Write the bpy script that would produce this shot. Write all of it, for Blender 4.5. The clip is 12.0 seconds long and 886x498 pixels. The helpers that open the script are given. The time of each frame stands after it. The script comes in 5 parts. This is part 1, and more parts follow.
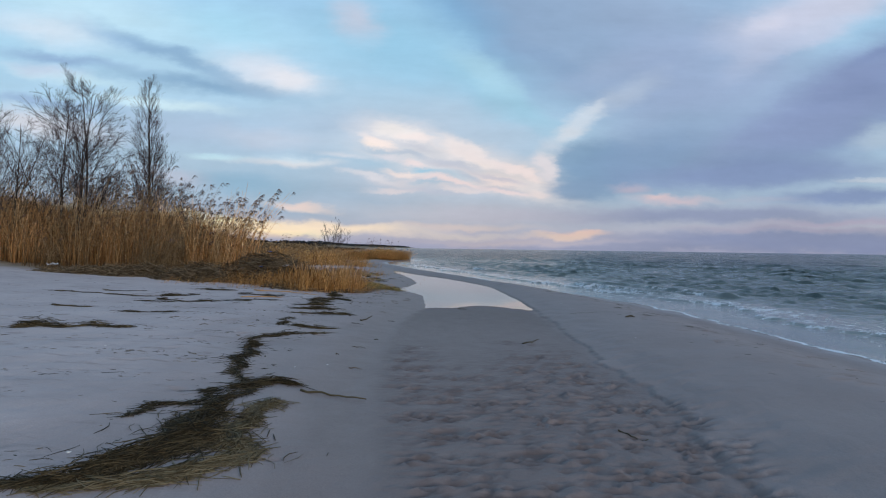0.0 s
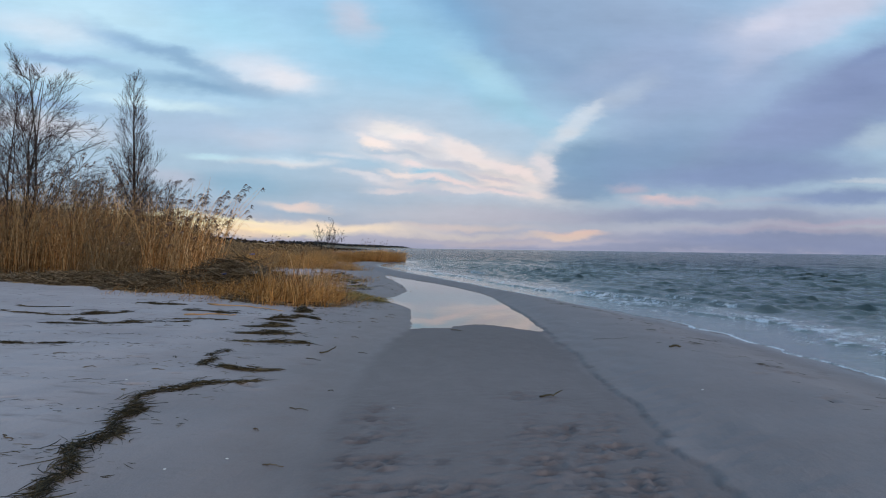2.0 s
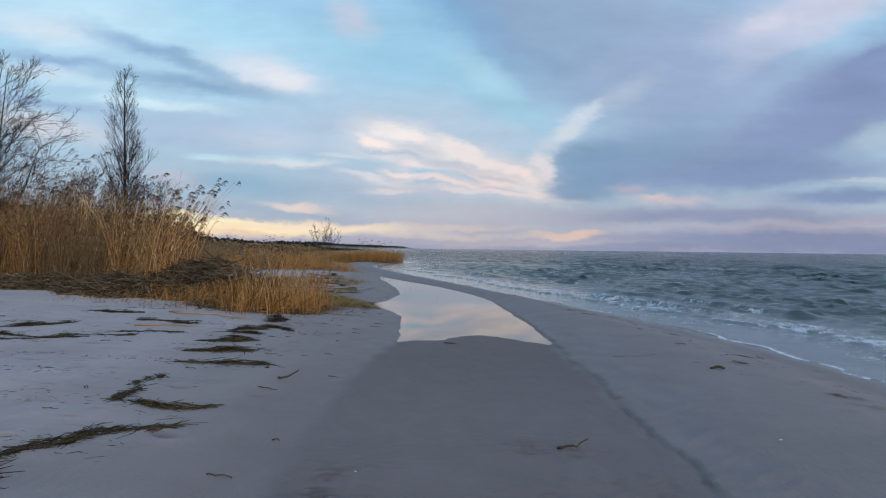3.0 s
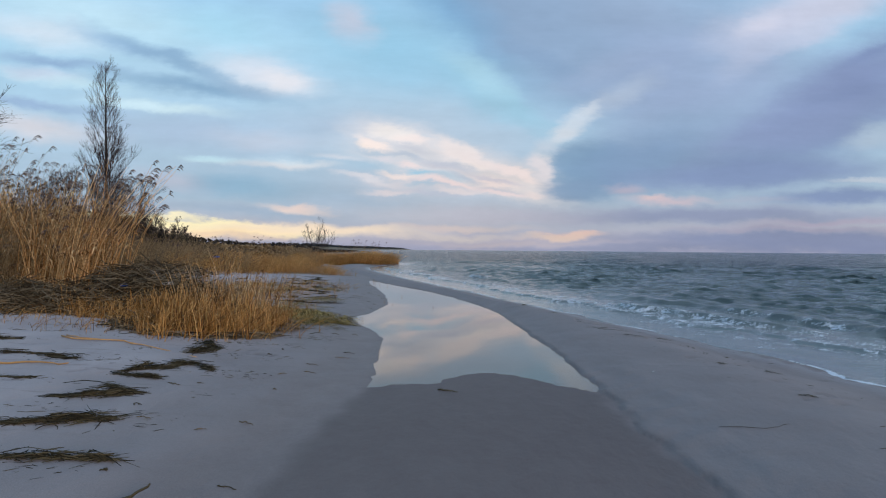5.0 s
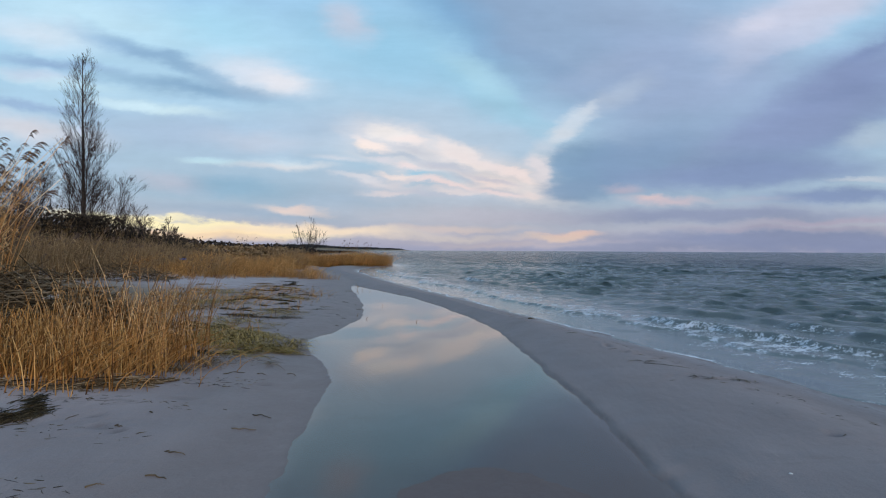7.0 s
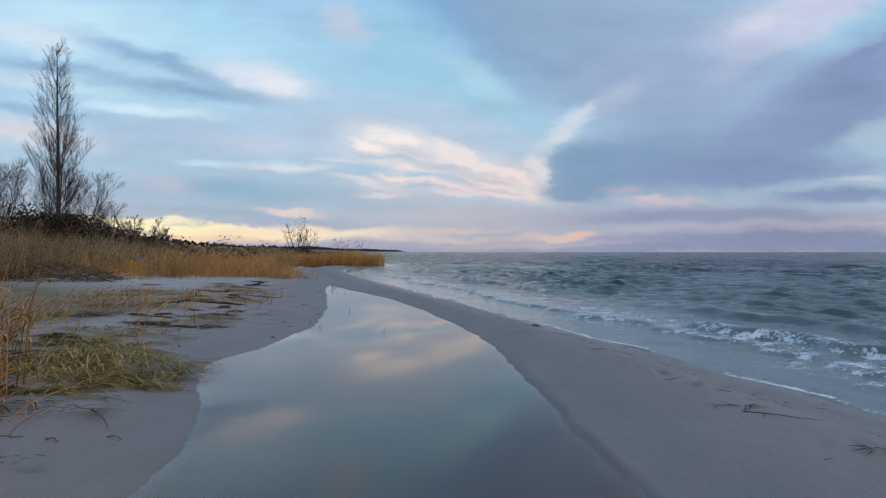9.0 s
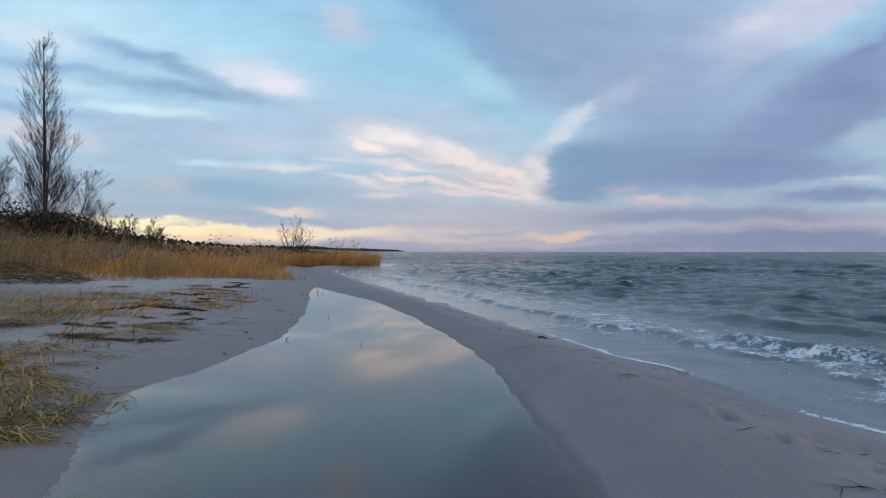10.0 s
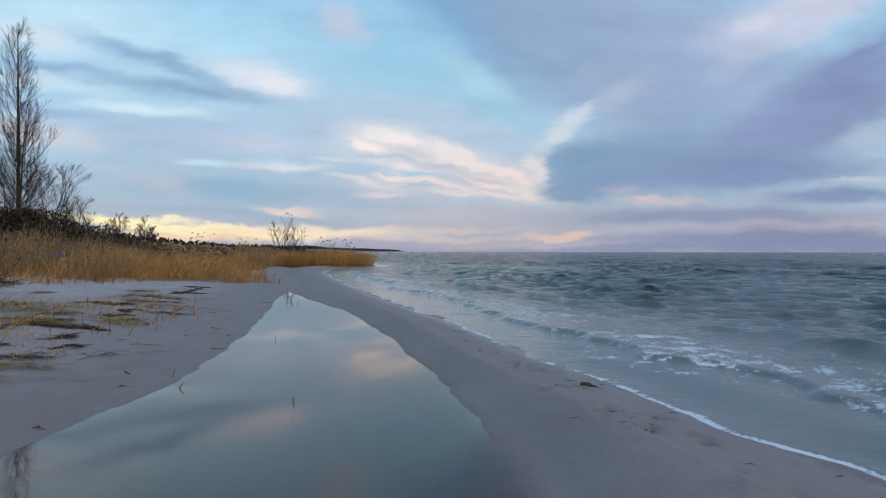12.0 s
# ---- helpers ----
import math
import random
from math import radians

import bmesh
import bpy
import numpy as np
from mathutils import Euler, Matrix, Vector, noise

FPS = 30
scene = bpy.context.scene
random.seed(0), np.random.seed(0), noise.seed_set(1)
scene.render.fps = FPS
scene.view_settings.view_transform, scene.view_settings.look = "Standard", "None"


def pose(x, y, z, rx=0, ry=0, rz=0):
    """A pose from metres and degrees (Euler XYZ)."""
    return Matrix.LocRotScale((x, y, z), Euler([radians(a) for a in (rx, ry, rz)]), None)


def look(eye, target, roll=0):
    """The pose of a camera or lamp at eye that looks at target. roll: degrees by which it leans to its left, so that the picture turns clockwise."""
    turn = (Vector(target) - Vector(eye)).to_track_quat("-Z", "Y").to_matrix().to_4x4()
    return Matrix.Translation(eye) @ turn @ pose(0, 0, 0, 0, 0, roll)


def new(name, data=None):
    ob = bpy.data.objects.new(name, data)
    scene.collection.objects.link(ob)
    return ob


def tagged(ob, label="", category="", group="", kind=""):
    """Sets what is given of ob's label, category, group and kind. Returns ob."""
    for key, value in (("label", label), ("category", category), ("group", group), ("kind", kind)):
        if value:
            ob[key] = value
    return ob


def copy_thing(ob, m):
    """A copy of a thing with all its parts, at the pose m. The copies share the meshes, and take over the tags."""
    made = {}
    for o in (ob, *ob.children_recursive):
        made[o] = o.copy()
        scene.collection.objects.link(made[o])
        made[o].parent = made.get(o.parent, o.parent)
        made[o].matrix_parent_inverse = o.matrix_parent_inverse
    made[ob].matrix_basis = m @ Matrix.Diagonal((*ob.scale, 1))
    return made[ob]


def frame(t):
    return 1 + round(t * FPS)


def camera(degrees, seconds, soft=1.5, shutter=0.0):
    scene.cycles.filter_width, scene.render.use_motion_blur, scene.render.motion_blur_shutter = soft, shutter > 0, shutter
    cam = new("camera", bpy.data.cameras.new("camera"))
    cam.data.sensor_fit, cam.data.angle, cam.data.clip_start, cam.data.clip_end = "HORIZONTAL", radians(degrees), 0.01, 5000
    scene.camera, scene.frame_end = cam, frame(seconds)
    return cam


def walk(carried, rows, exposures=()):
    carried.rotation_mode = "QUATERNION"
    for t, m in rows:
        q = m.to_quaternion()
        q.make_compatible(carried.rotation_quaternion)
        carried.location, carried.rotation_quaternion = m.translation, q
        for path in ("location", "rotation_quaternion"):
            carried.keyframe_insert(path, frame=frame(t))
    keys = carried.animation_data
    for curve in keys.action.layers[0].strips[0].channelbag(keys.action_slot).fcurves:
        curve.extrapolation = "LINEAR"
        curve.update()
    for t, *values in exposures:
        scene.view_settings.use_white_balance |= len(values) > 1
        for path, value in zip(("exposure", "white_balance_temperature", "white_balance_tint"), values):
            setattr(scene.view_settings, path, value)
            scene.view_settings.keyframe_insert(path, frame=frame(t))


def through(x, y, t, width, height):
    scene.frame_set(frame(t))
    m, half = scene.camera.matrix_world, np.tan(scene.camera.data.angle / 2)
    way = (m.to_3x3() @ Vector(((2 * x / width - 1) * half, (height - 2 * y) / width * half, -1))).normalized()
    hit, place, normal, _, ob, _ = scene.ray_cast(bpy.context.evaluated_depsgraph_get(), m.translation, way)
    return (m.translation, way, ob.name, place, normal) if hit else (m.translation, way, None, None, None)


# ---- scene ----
cam = camera(74.0, 12.0, 1.1)
PATH = [
    (0, (0.092, 2.485, 0.996), (-0.03, 4.482, 0.994), 0.8),
    (0.5, (0.08, 2.907, 1.025), (-0.039, 4.904, 1.025), 0.9),
    (1, (0.068, 3.365, 1.05), (-0.049, 5.361, 1.049), 0.8),
    (1.5, (0.06, 3.83, 1.063), (-0.056, 5.827, 1.062), 0.9),
    (2, (0.088, 4.333, 1.083), (-0.027, 6.329, 1.082), 0.8),
    (2.5, (0.103, 4.866, 1.087), (-0.011, 6.863, 1.086), 0.8),
    (3, (0.108, 5.449, 1.08), (-0.005, 7.446, 1.079), 0.7),
    (3.2, (0.087, 5.678, 1.08), (-0.026, 7.675, 1.076), 0.9),
    (4.8, (0.044, 7.444, 1.054), (-0.067, 9.441, 1.064), 0.5),
    (5, (0.027, 7.684, 1.069), (-0.081, 9.681, 1.072), 0.5),
    (5.5, (0.02, 8.211, 1.077), (-0.086, 10.208, 1.081), 0.6),
    (6, (0.034, 8.792, 1.086), (-0.07, 10.789, 1.09), 0.5),
    (6.5, (0.047, 9.351, 1.081), (-0.054, 11.349, 1.085), 0.5),
    (7, (0.089, 9.92, 1.066), (-0.013, 11.917, 1.071), 0.3),
    (7.2, (0.097, 10.133, 1.059), (-0.005, 12.13, 1.061), 0.3),
    (8.8, (0.226, 11.87, 0.887), (0.125, 13.867, 0.899), -0.0),
    (9, (0.237, 12.091, 0.888), (0.139, 14.089, 0.898), 0.0),
    (9.5, (0.265, 12.604, 0.879), (0.169, 14.602, 0.888), 0.0),
    (10, (0.281, 13.159, 0.875), (0.186, 15.157, 0.884), -0.0),
    (10.5, (0.288, 13.676, 0.874), (0.195, 15.674, 0.882), -0.1),
    (11, (0.294, 14.217, 0.879), (0.201, 16.214, 0.887), 0.1),
    (11.5, (0.284, 14.764, 0.847), (0.192, 16.762, 0.856), 0.1),
    (12, (0.254, 15.318, 0.853), (0.163, 17.316, 0.862), 0.1),
]
walk(cam, [(t, look(eye, target, roll)) for t, eye, target, roll in PATH])

# ---- world, sun, exposure ----
SUN_AZ, SUN_EL = radians(142), radians(15)      # compass turn from +y, height
world = bpy.data.worlds.new("evening_sky")
scene.world = world
world.use_nodes = True
wt = world.node_tree
wt.nodes.clear()


def wnode(kind, **values):
    n = wt.nodes.new(kind)
    for key, value in values.items():
        n.inputs[key].default_value = value
    return n


def wmath(op, a, b=None, clamp=False):
    n = wt.nodes.new("ShaderNodeMath")
    n.operation, n.use_clamp = op, clamp
    for i, v in enumerate((a, b)):
        if v is None:
            continue
        if isinstance(v, (int, float)):
            n.inputs[i].default_value = v
        else:
            wt.links.new(v, n.inputs[i])
    return n.outputs[0]


def srgb(r, g, b):
    """Linear colour from 0..255 display values."""
    def lin(v):
        v /= 255
        return v / 12.92 if v <= 0.04045 else ((v + 0.055) / 1.055) ** 2.4
    return (lin(r), lin(g), lin(b), 1.0)


coord = wt.nodes.new("ShaderNodeTexCoord")
turn = wt.nodes.new("ShaderNodeMapping")
turn.inputs["Rotation"].default_value = (0, 0, radians(-3.0))
wt.links.new(coord.outputs["Generated"], turn.inputs["Vector"])
axes = wt.nodes.new("ShaderNodeSeparateXYZ")
wt.links.new(turn.outputs[0], axes.inputs[0])
# flat cloud chart: u across, v up, both as tangents from the compass point ahead
ahead = wmath("MAXIMUM", wmath("ABSOLUTE", axes.outputs[1]), 0.25)
u0 = wmath("DIVIDE", axes.outputs[0], ahead)
v0 = wmath("DIVIDE", wmath("MAXIMUM", axes.outputs[2], 0.0), ahead)
chart = wt.nodes.new("ShaderNodeCombineXYZ")
wt.links.new(u0, chart.inputs[0])
wt.links.new(v0, chart.inputs[1])


def wnoise(scale, sx, sy, detail=4.0, rough=0.55, turn_by=0.0, off=0.0):
    m = wt.nodes.new("ShaderNodeMapping")
    m.inputs["Scale"].default_value = (sx, sy, 1)
    m.inputs["Rotation"].default_value = (0, 0, turn_by)
    m.inputs["Location"].default_value = (off, off * 0.7, off)
    wt.links.new(chart.outputs[0], m.inputs["Vector"])
    n = wnode("ShaderNodeTexNoise", Scale=scale, Detail=detail, Roughness=rough)
    wt.links.new(m.outputs[0], n.inputs["Vector"])
    return n


# frayed cloud edges: the chart is pushed about by two streaky noises
fray = wnoise(3.0, 1.0, 2.6, 5.0, 0.6, off=3.1)
push = wt.nodes.new("ShaderNodeVectorMath")
push.operation = "SUBTRACT"
wt.links.new(fray.outputs["Color"], push.inputs[0])
push.inputs[1].default_value = (0.5, 0.5, 0.5)
pushed = wt.nodes.new("ShaderNodeVectorMath")
pushed.operation = "MULTIPLY_ADD"
wt.links.new(push.outputs[0], pushed.inputs[0])
pushed.inputs[1].default_value = (0.10, 0.035, 0.0)
wt.links.new(chart.outputs[0], pushed.inputs[2])
fray_fine = wnoise(11.0, 1.0, 2.2, 5.0, 0.62, 0.2, 8.4)
push_fine = wt.nodes.new("ShaderNodeVectorMath")
push_fine.operation = "SUBTRACT"
wt.links.new(fray_fine.outputs["Color"], push_fine.inputs[0])
push_fine.inputs[1].default_value = (0.5, 0.5, 0.5)
pushed_coarse, pushed = pushed, wt.nodes.new("ShaderNodeVectorMath")
pushed.operation = "MULTIPLY_ADD"
wt.links.new(push_fine.outputs[0], pushed.inputs[0])
pushed.inputs[1].default_value = (0.065, 0.034, 0.0)
wt.links.new(pushed_coarse.outputs[0], pushed.inputs[2])

# clear-sky gradient, low band first
band = wt.nodes.new("ShaderNodeValToRGB")
wt.links.new(wmath("MULTIPLY", v0, 1.6), band.inputs[0])
els = band.color_ramp.elements
els[0].position, els[0].color = 0.0, srgb(150, 154, 180)
els[1].position, els[1].color = 1.0, srgb(136, 172, 210)
for place, tint in ((0.03, (168, 168, 187)), (0.08, (172, 178, 194)), (0.16, (163, 184, 204)), (0.32, (170, 199, 222)), (0.56, (168, 209, 234)), (0.70, (156, 198, 230))):
    e = els.new(place)
    e.color = srgb(*tint)
sky_col = band.outputs[0]


def cloud(px, py, rx, ry, lean, tint, amount, hard=1.0):
    """Lay one soft cloud on the chart: centre and radii in thousandths of the chart, lean in degrees."""
    global sky_col
    m = wt.nodes.new("ShaderNodeMapping")
    m.vector_type = "TEXTURE"
    m.inputs["Location"].default_value = (px / 1000, py / 1000, 0)
    m.inputs["Rotation"].default_value = (0, 0, radians(lean))
    m.inputs["Scale"].default_value = (rx / 1000, ry / 1000, 1)
    wt.links.new(pushed.outputs[0], m.inputs["Vector"])
    g = wt.nodes.new("ShaderNodeTexGradient")
    g.gradient_type = "SPHERICAL"
    wt.links.new(m.outputs[0], g.inputs[0])
    soft = wt.nodes.new("ShaderNodeMapRange")
    soft.interpolation_type = "SMOOTHSTEP"
    soft.inputs["From Max"].default_value = 1.0 / hard
    soft.inputs["To Max"].default_value = amount
    wt.links.new(g.outputs["Fac"], soft.inputs["Value"])
    mix = wt.nodes.new("ShaderNodeMix")
    mix.data_type = "RGBA"
    wt.links.new(soft.outputs[0], mix.inputs["Factor"])
    wt.links.new(sky_col, mix.inputs["A"])
    mix.inputs["B"].default_value = srgb(*tint)
    sky_col = mix.outputs["Result"]


# broad tones
cloud(112, 369, 288, 163, -25, (125, 166, 202), 0.85)
cloud(304, 369, 250, 115, 0, (145, 167, 195), 0.75)
cloud(-100, 340, 221, 125, -20, (145, 196, 225), 0.7)
cloud(35, 288, 125, 48, -35, (151, 202, 226), 0.5)
cloud(112, 239, 106, 38, -25, (149, 202, 224), 0.6)
cloud(-610, 398, 423, 77, -8, (195, 228, 244), 0.85)
cloud(-485, 302, 404, 67, -8, (177, 210, 232), 0.5)
cloud(-437, 201, 317, 58, -3, (167, 186, 212), 0.7)
cloud(-360, 100, 269, 40, 0, (147, 178, 203), 0.75)
cloud(-177, 86, 183, 35, 0, (160, 180, 203), 0.6)
cloud(352, 162, 288, 91, 15, (126, 153, 182), 0.95)
cloud(563, 177, 317, 106, 15, (124, 146, 181), 0.95)
cloud(698, 263, 250, 106, 30, (122, 139, 177), 0.95)
cloud(448, 259, 231, 67, 25, (150, 173, 199), 0.6)
cloud(-13, 201, 317, 87, -14, (183, 197, 214), 0.6)
cloud(-177, 206, 212, 44, -10, (175, 192, 214), 0.6)
cloud(-4, 105, 288, 33, -3, (199, 198, 209), 0.6)
# streaks to the west
cloud(-696, 367, 192, 44, -8, (211, 226, 240), 0.9)
cloud(-533, 345, 183, 23, -15, (145, 179, 212), 0.85)
cloud(-667, 315, 192, 17, -6, (139, 168, 204), 0.85)
cloud(-658, 284, 183, 17, -8, (199, 229, 242), 0.85)
cloud(-417, 277, 279, 23, -6, (133, 168, 199), 0.95)
cloud(-312, 299, 144, 52, -12, (216, 223, 235), 0.9)
cloud(-273, 290, 58, 27, -10, (229, 228, 234), 0.8, 1.2)
cloud(-475, 243, 163, 17, -6, (207, 231, 238), 0.75)
cloud(-696, 243, 192, 14, -5, (145, 171, 205), 0.85)
cloud(-696, 204, 202, 37, -8, (215, 214, 222), 0.9)
cloud(-292, 182, 163, 33, -5, (191, 199, 215), 0.65)
cloud(-388, 147, 77, 11, -4, (195, 222, 232), 0.75)
cloud(-263, 139, 135, 12, 0, (219, 216, 218), 0.8)
cloud(-465, 110, 106, 23, -10, (199, 190, 205), 0.45)
cloud(-158, 387, 67, 54, -40, (196, 203, 221), 0.85)
# bright clouds ahead
cloud(-81, 185, 135, 44, -15, (223, 221, 226), 0.95, 1.2)
cloud(-38, 150, 202, 54, -10, (209, 211, 218), 0.85, 1.2)
cloud(78, 134, 183, 50, -15, (210, 209, 215), 0.95, 1.3)
cloud(126, 110, 125, 31, -10, (215, 208, 209), 0.9, 1.4)
cloud(-90, 196, 58, 19, -15, (238, 232, 230), 0.9, 1.3)
cloud(20, 165, 77, 23, -20, (239, 228, 226), 0.9, 1.3)
cloud(78, 117, 58, 13, -10, (237, 218, 214), 0.8, 1.2)
cloud(-9, 123, 87, 11, -2, (170, 195, 214), 0.7)
cloud(-81, 113, 115, 12, -4, (215, 209, 215), 0.7)
cloud(-129, 138, 87, 15, -6, (152, 184, 207), 0.6)
cloud(63, 63, 288, 29, 0, (178, 180, 193), 0.85)
cloud(-124, 175, 33, 12, -12, (247, 230, 220), 0.85, 1.3)
cloud(-47, 138, 44, 9, -8, (241, 220, 218), 0.7, 1.2)
cloud(56, 146, 38, 12, -20, (243, 228, 222), 0.75, 1.3)
cloud(126, 127, 42, 12, -24, (235, 218, 214), 0.75, 1.3)
cloud(6, 138, 58, 9, -12, (189, 188, 201), 0.6)
cloud(92, 102, 58, 8, -8, (178, 182, 199), 0.6)
cloud(-62, 169, 58, 9, -14, (193, 196, 209), 0.55)
cloud(169, 153, 42, 25, -40, (199, 206, 214), 0.7, 1.1)
# slate wedge, violet bank and light streak
cloud(44, 425, 183, 96, -30, (118, 166, 206), 0.8, 1.2)
cloud(217, 382, 327, 168, -35, (143, 168, 199), 0.95, 1.5)
cloud(285, 314, 173, 38, 20, (160, 178, 206), 0.5)
cloud(169, 324, 135, 25, -30, (132, 160, 194), 0.5)
cloud(352, 420, 212, 87, 0, (155, 175, 205), 0.6)
cloud(458, 305, 308, 173, 12, (150, 168, 201), 0.85, 1.3)
cloud(59, 295, 115, 44, -35, (170, 210, 229), 0.75, 1.1)
cloud(92, 238, 144, 38, -20, (158, 196, 219), 0.55)
cloud(583, 396, 192, 69, 15, (203, 207, 228), 0.85, 1.1)
cloud(612, 362, 106, 19, 25, (190, 198, 222), 0.6)
cloud(535, 391, 67, 25, 10, (216, 216, 232), 0.6)
cloud(688, 435, 173, 67, 20, (203, 207, 227), 0.85, 1.1)
cloud(525, 338, 106, 40, 35, (180, 190, 215), 0.65)
cloud(708, 295, 260, 96, 30, (130, 145, 185), 0.85, 1.1)
cloud(640, 247, 144, 23, 22, (120, 138, 178), 0.6)
cloud(737, 343, 96, 19, 30, (118, 134, 176), 0.6)
cloud(592, 213, 269, 60, 12, (134, 150, 188), 0.85, 1.2)
cloud(746, 201, 91, 29, 10, (170, 188, 207), 0.85, 1.1)
cloud(381, 194, 212, 63, 20, (141, 165, 195), 0.85, 1.2)
cloud(256, 141, 115, 63, 0, (122, 152, 184), 0.95, 1.5)
cloud(342, 156, 144, 58, 12, (126, 152, 186), 0.85, 1.2)
cloud(208, 161, 48, 29, 20, (128, 158, 188), 0.8, 1.3)
cloud(217, 105, 77, 27, 0, (124, 150, 181), 0.9, 1.4)
cloud(222, 220, 82, 25, 34, (205, 216, 228), 0.85, 1.2)
cloud(256, 247, 44, 13, 30, (214, 222, 231), 0.7, 1.1)
cloud(299, 266, 106, 33, 26, (180, 195, 216), 0.7)
cloud(193, 199, 58, 17, 10, (208, 216, 226), 0.85, 1.1)
cloud(169, 178, 38, 15, -20, (200, 208, 220), 0.6)
cloud(496, 4, 500, 10, 0, (136, 144, 172), 0.85, 1.3)
cloud(525, 132, 327, 38, 3, (124, 142, 181), 0.92, 1.3)
cloud(688, 93, 212, 23, 3, (121, 139, 179), 0.88, 1.2)
cloud(727, 126, 72, 8, 3, (187, 197, 211), 0.9, 1.2)
cloud(535, 87, 125, 8, 0, (166, 172, 192), 0.5)
cloud(304, 105, 50, 14, 0, (178, 170, 188), 0.75)
cloud(381, 86, 111, 12, -2, (198, 184, 195), 0.88, 1.1)
cloud(352, 91, 40, 8, -2, (214, 190, 193), 0.75)
cloud(448, 60, 481, 23, 0, (138, 148, 179), 0.95, 1.2)
cloud(112, 60, 250, 24, 0, (178, 177, 192), 0.7)
cloud(669, 50, 250, 10, 2, (170, 162, 184), 0.7, 1.1)
cloud(592, 18, 462, 25, 0, (128, 139, 172), 0.97, 1.4)
cloud(112, 14, 250, 11, 0, (170, 167, 186), 0.75)
cloud(222, 29, 72, 10, 0, (220, 189, 178), 0.9, 1.2)
cloud(246, 35, 31, 6, 0, (232, 192, 176), 0.65)
cloud(44, 40, 202, 10, 0, (215, 195, 188), 0.75)
# low glow over the horizon
cloud(-340, 63, 308, 17, -3, (150, 170, 194), 0.85)
cloud(-437, 42, 308, 16, -4, (253, 240, 195), 1, 2)
cloud(-235, 34, 288, 16, -1, (243, 221, 196), 0.9, 1.2)
cloud(-465, 23, 288, 17, 0, (249, 218, 179), 0.85, 1.3)
cloud(-456, 50, 67, 5, -2, (189, 192, 199), 0.7)
cloud(-254, 68, 96, 11, -6, (221, 204, 199), 0.8, 1.1)
cloud(15, 24, 212, 9, 0, (203, 194, 192), 0.75)
cloud(208, 42, 288, 12, 0, (162, 170, 189), 0.6)
cloud(198, 25, 77, 9, 0, (211, 190, 181), 0.85, 1.1)
cloud(112, 14, 250, 7, 0, (183, 174, 181), 0.6)
cloud(592, 37, 308, 10, 0, (154, 150, 175), 0.7)
# dapple in the clouds ahead
cloud(-138, 121, 77, 8, -6, (217, 214, 220), 0.7, 1.2)
cloud(-81, 100, 87, 7, -2, (225, 212, 214), 0.7, 1.2)
cloud(-13, 108, 58, 6, -4, (162, 188, 209), 0.7, 1.2)
cloud(35, 100, 58, 7, -6, (225, 212, 213), 0.7, 1.2)
cloud(-177, 153, 58, 9, -6, (213, 214, 222), 0.6, 1.1)
cloud(150, 95, 38, 8, -8, (227, 212, 211), 0.7, 1.2)
cloud(-23, 179, 38, 10, -25, (175, 200, 220), 0.6, 1.1)
cloud(44, 121, 42, 7, -14, (174, 186, 205), 0.6, 1.1)
cloud(-110, 162, 48, 8, -10, (170, 192, 213), 0.6, 1.1)

cloud(-119, 178, 46, 12, -25, (246, 230, 224), 0.85, 1.3)
cloud(-62, 185, 50, 12, -8, (241, 227, 224), 0.8, 1.2)
cloud(6, 172, 60, 12, -12, (233, 224, 224), 0.8, 1.2)
cloud(54, 151, 69, 13, -15, (231, 220, 220), 0.8, 1.2)
cloud(112, 132, 60, 12, -18, (238, 222, 220), 0.85, 1.3)
cloud(160, 139, 37, 23, -50, (226, 217, 220), 0.8, 1.3)
cloud(-62, 124, 69, 7, -5, (241, 222, 216), 0.8, 1.2)
cloud(15, 112, 79, 7, -6, (239, 216, 214), 0.8, 1.2)
cloud(92, 98, 60, 7, -8, (233, 212, 212), 0.75, 1.2)
cloud(-100, 151, 40, 8, -10, (221, 214, 222), 0.6)
cloud(-62, 156, 58, 8, -10, (178, 190, 208), 0.7, 1.2)
cloud(15, 141, 58, 7, -12, (184, 190, 206), 0.65, 1.2)
cloud(83, 120, 58, 6, -14, (187, 188, 204), 0.65, 1.2)
cloud(-13, 97, 91, 6, -4, (180, 186, 204), 0.65)
cloud(-23, 126, 31, 5, 0, (150, 196, 221), 0.7, 1.1)
# sweeps to the west
cloud(-437, 314, 250, 21, -22, (132, 167, 199), 0.7, 1.1)
cloud(-533, 247, 125, 12, -6, (204, 230, 242), 0.7, 1.1)
cloud(-379, 382, 154, 58, -10, (166, 217, 241), 0.6)
cloud(-398, 151, 48, 10, -3, (186, 222, 236), 0.5)
cloud(-268, 145, 87, 13, -4, (204, 222, 234), 0.5)
cloud(-369, 103, 125, 23, -2, (136, 174, 202), 0.7)
cloud(-696, 295, 115, 19, -6, (196, 204, 226), 0.6)
cloud(-254, 72, 53, 8, -2, (222, 200, 194), 0.7, 1.1)

# fine streaks over the whole deck
streak = wnoise(7.0, 0.55, 3.0, 6.0, 0.62, -0.12, 1.7)
ripple = wnoise(15.0, 1.0, 1.8, 4.0, 0.6, 0.35, 5.3)
grain = wmath("ADD", wmath("MULTIPLY", streak.outputs["Fac"], 0.32), wmath("MULTIPLY", ripple.outputs["Fac"], 0.16))
gain = wmath("ADD", grain, 0.80)
lit = wt.nodes.new("ShaderNodeVectorMath")
lit.operation = "SCALE"
wt.links.new(sky_col, lit.inputs[0])
wt.links.new(gain, lit.inputs["Scale"])

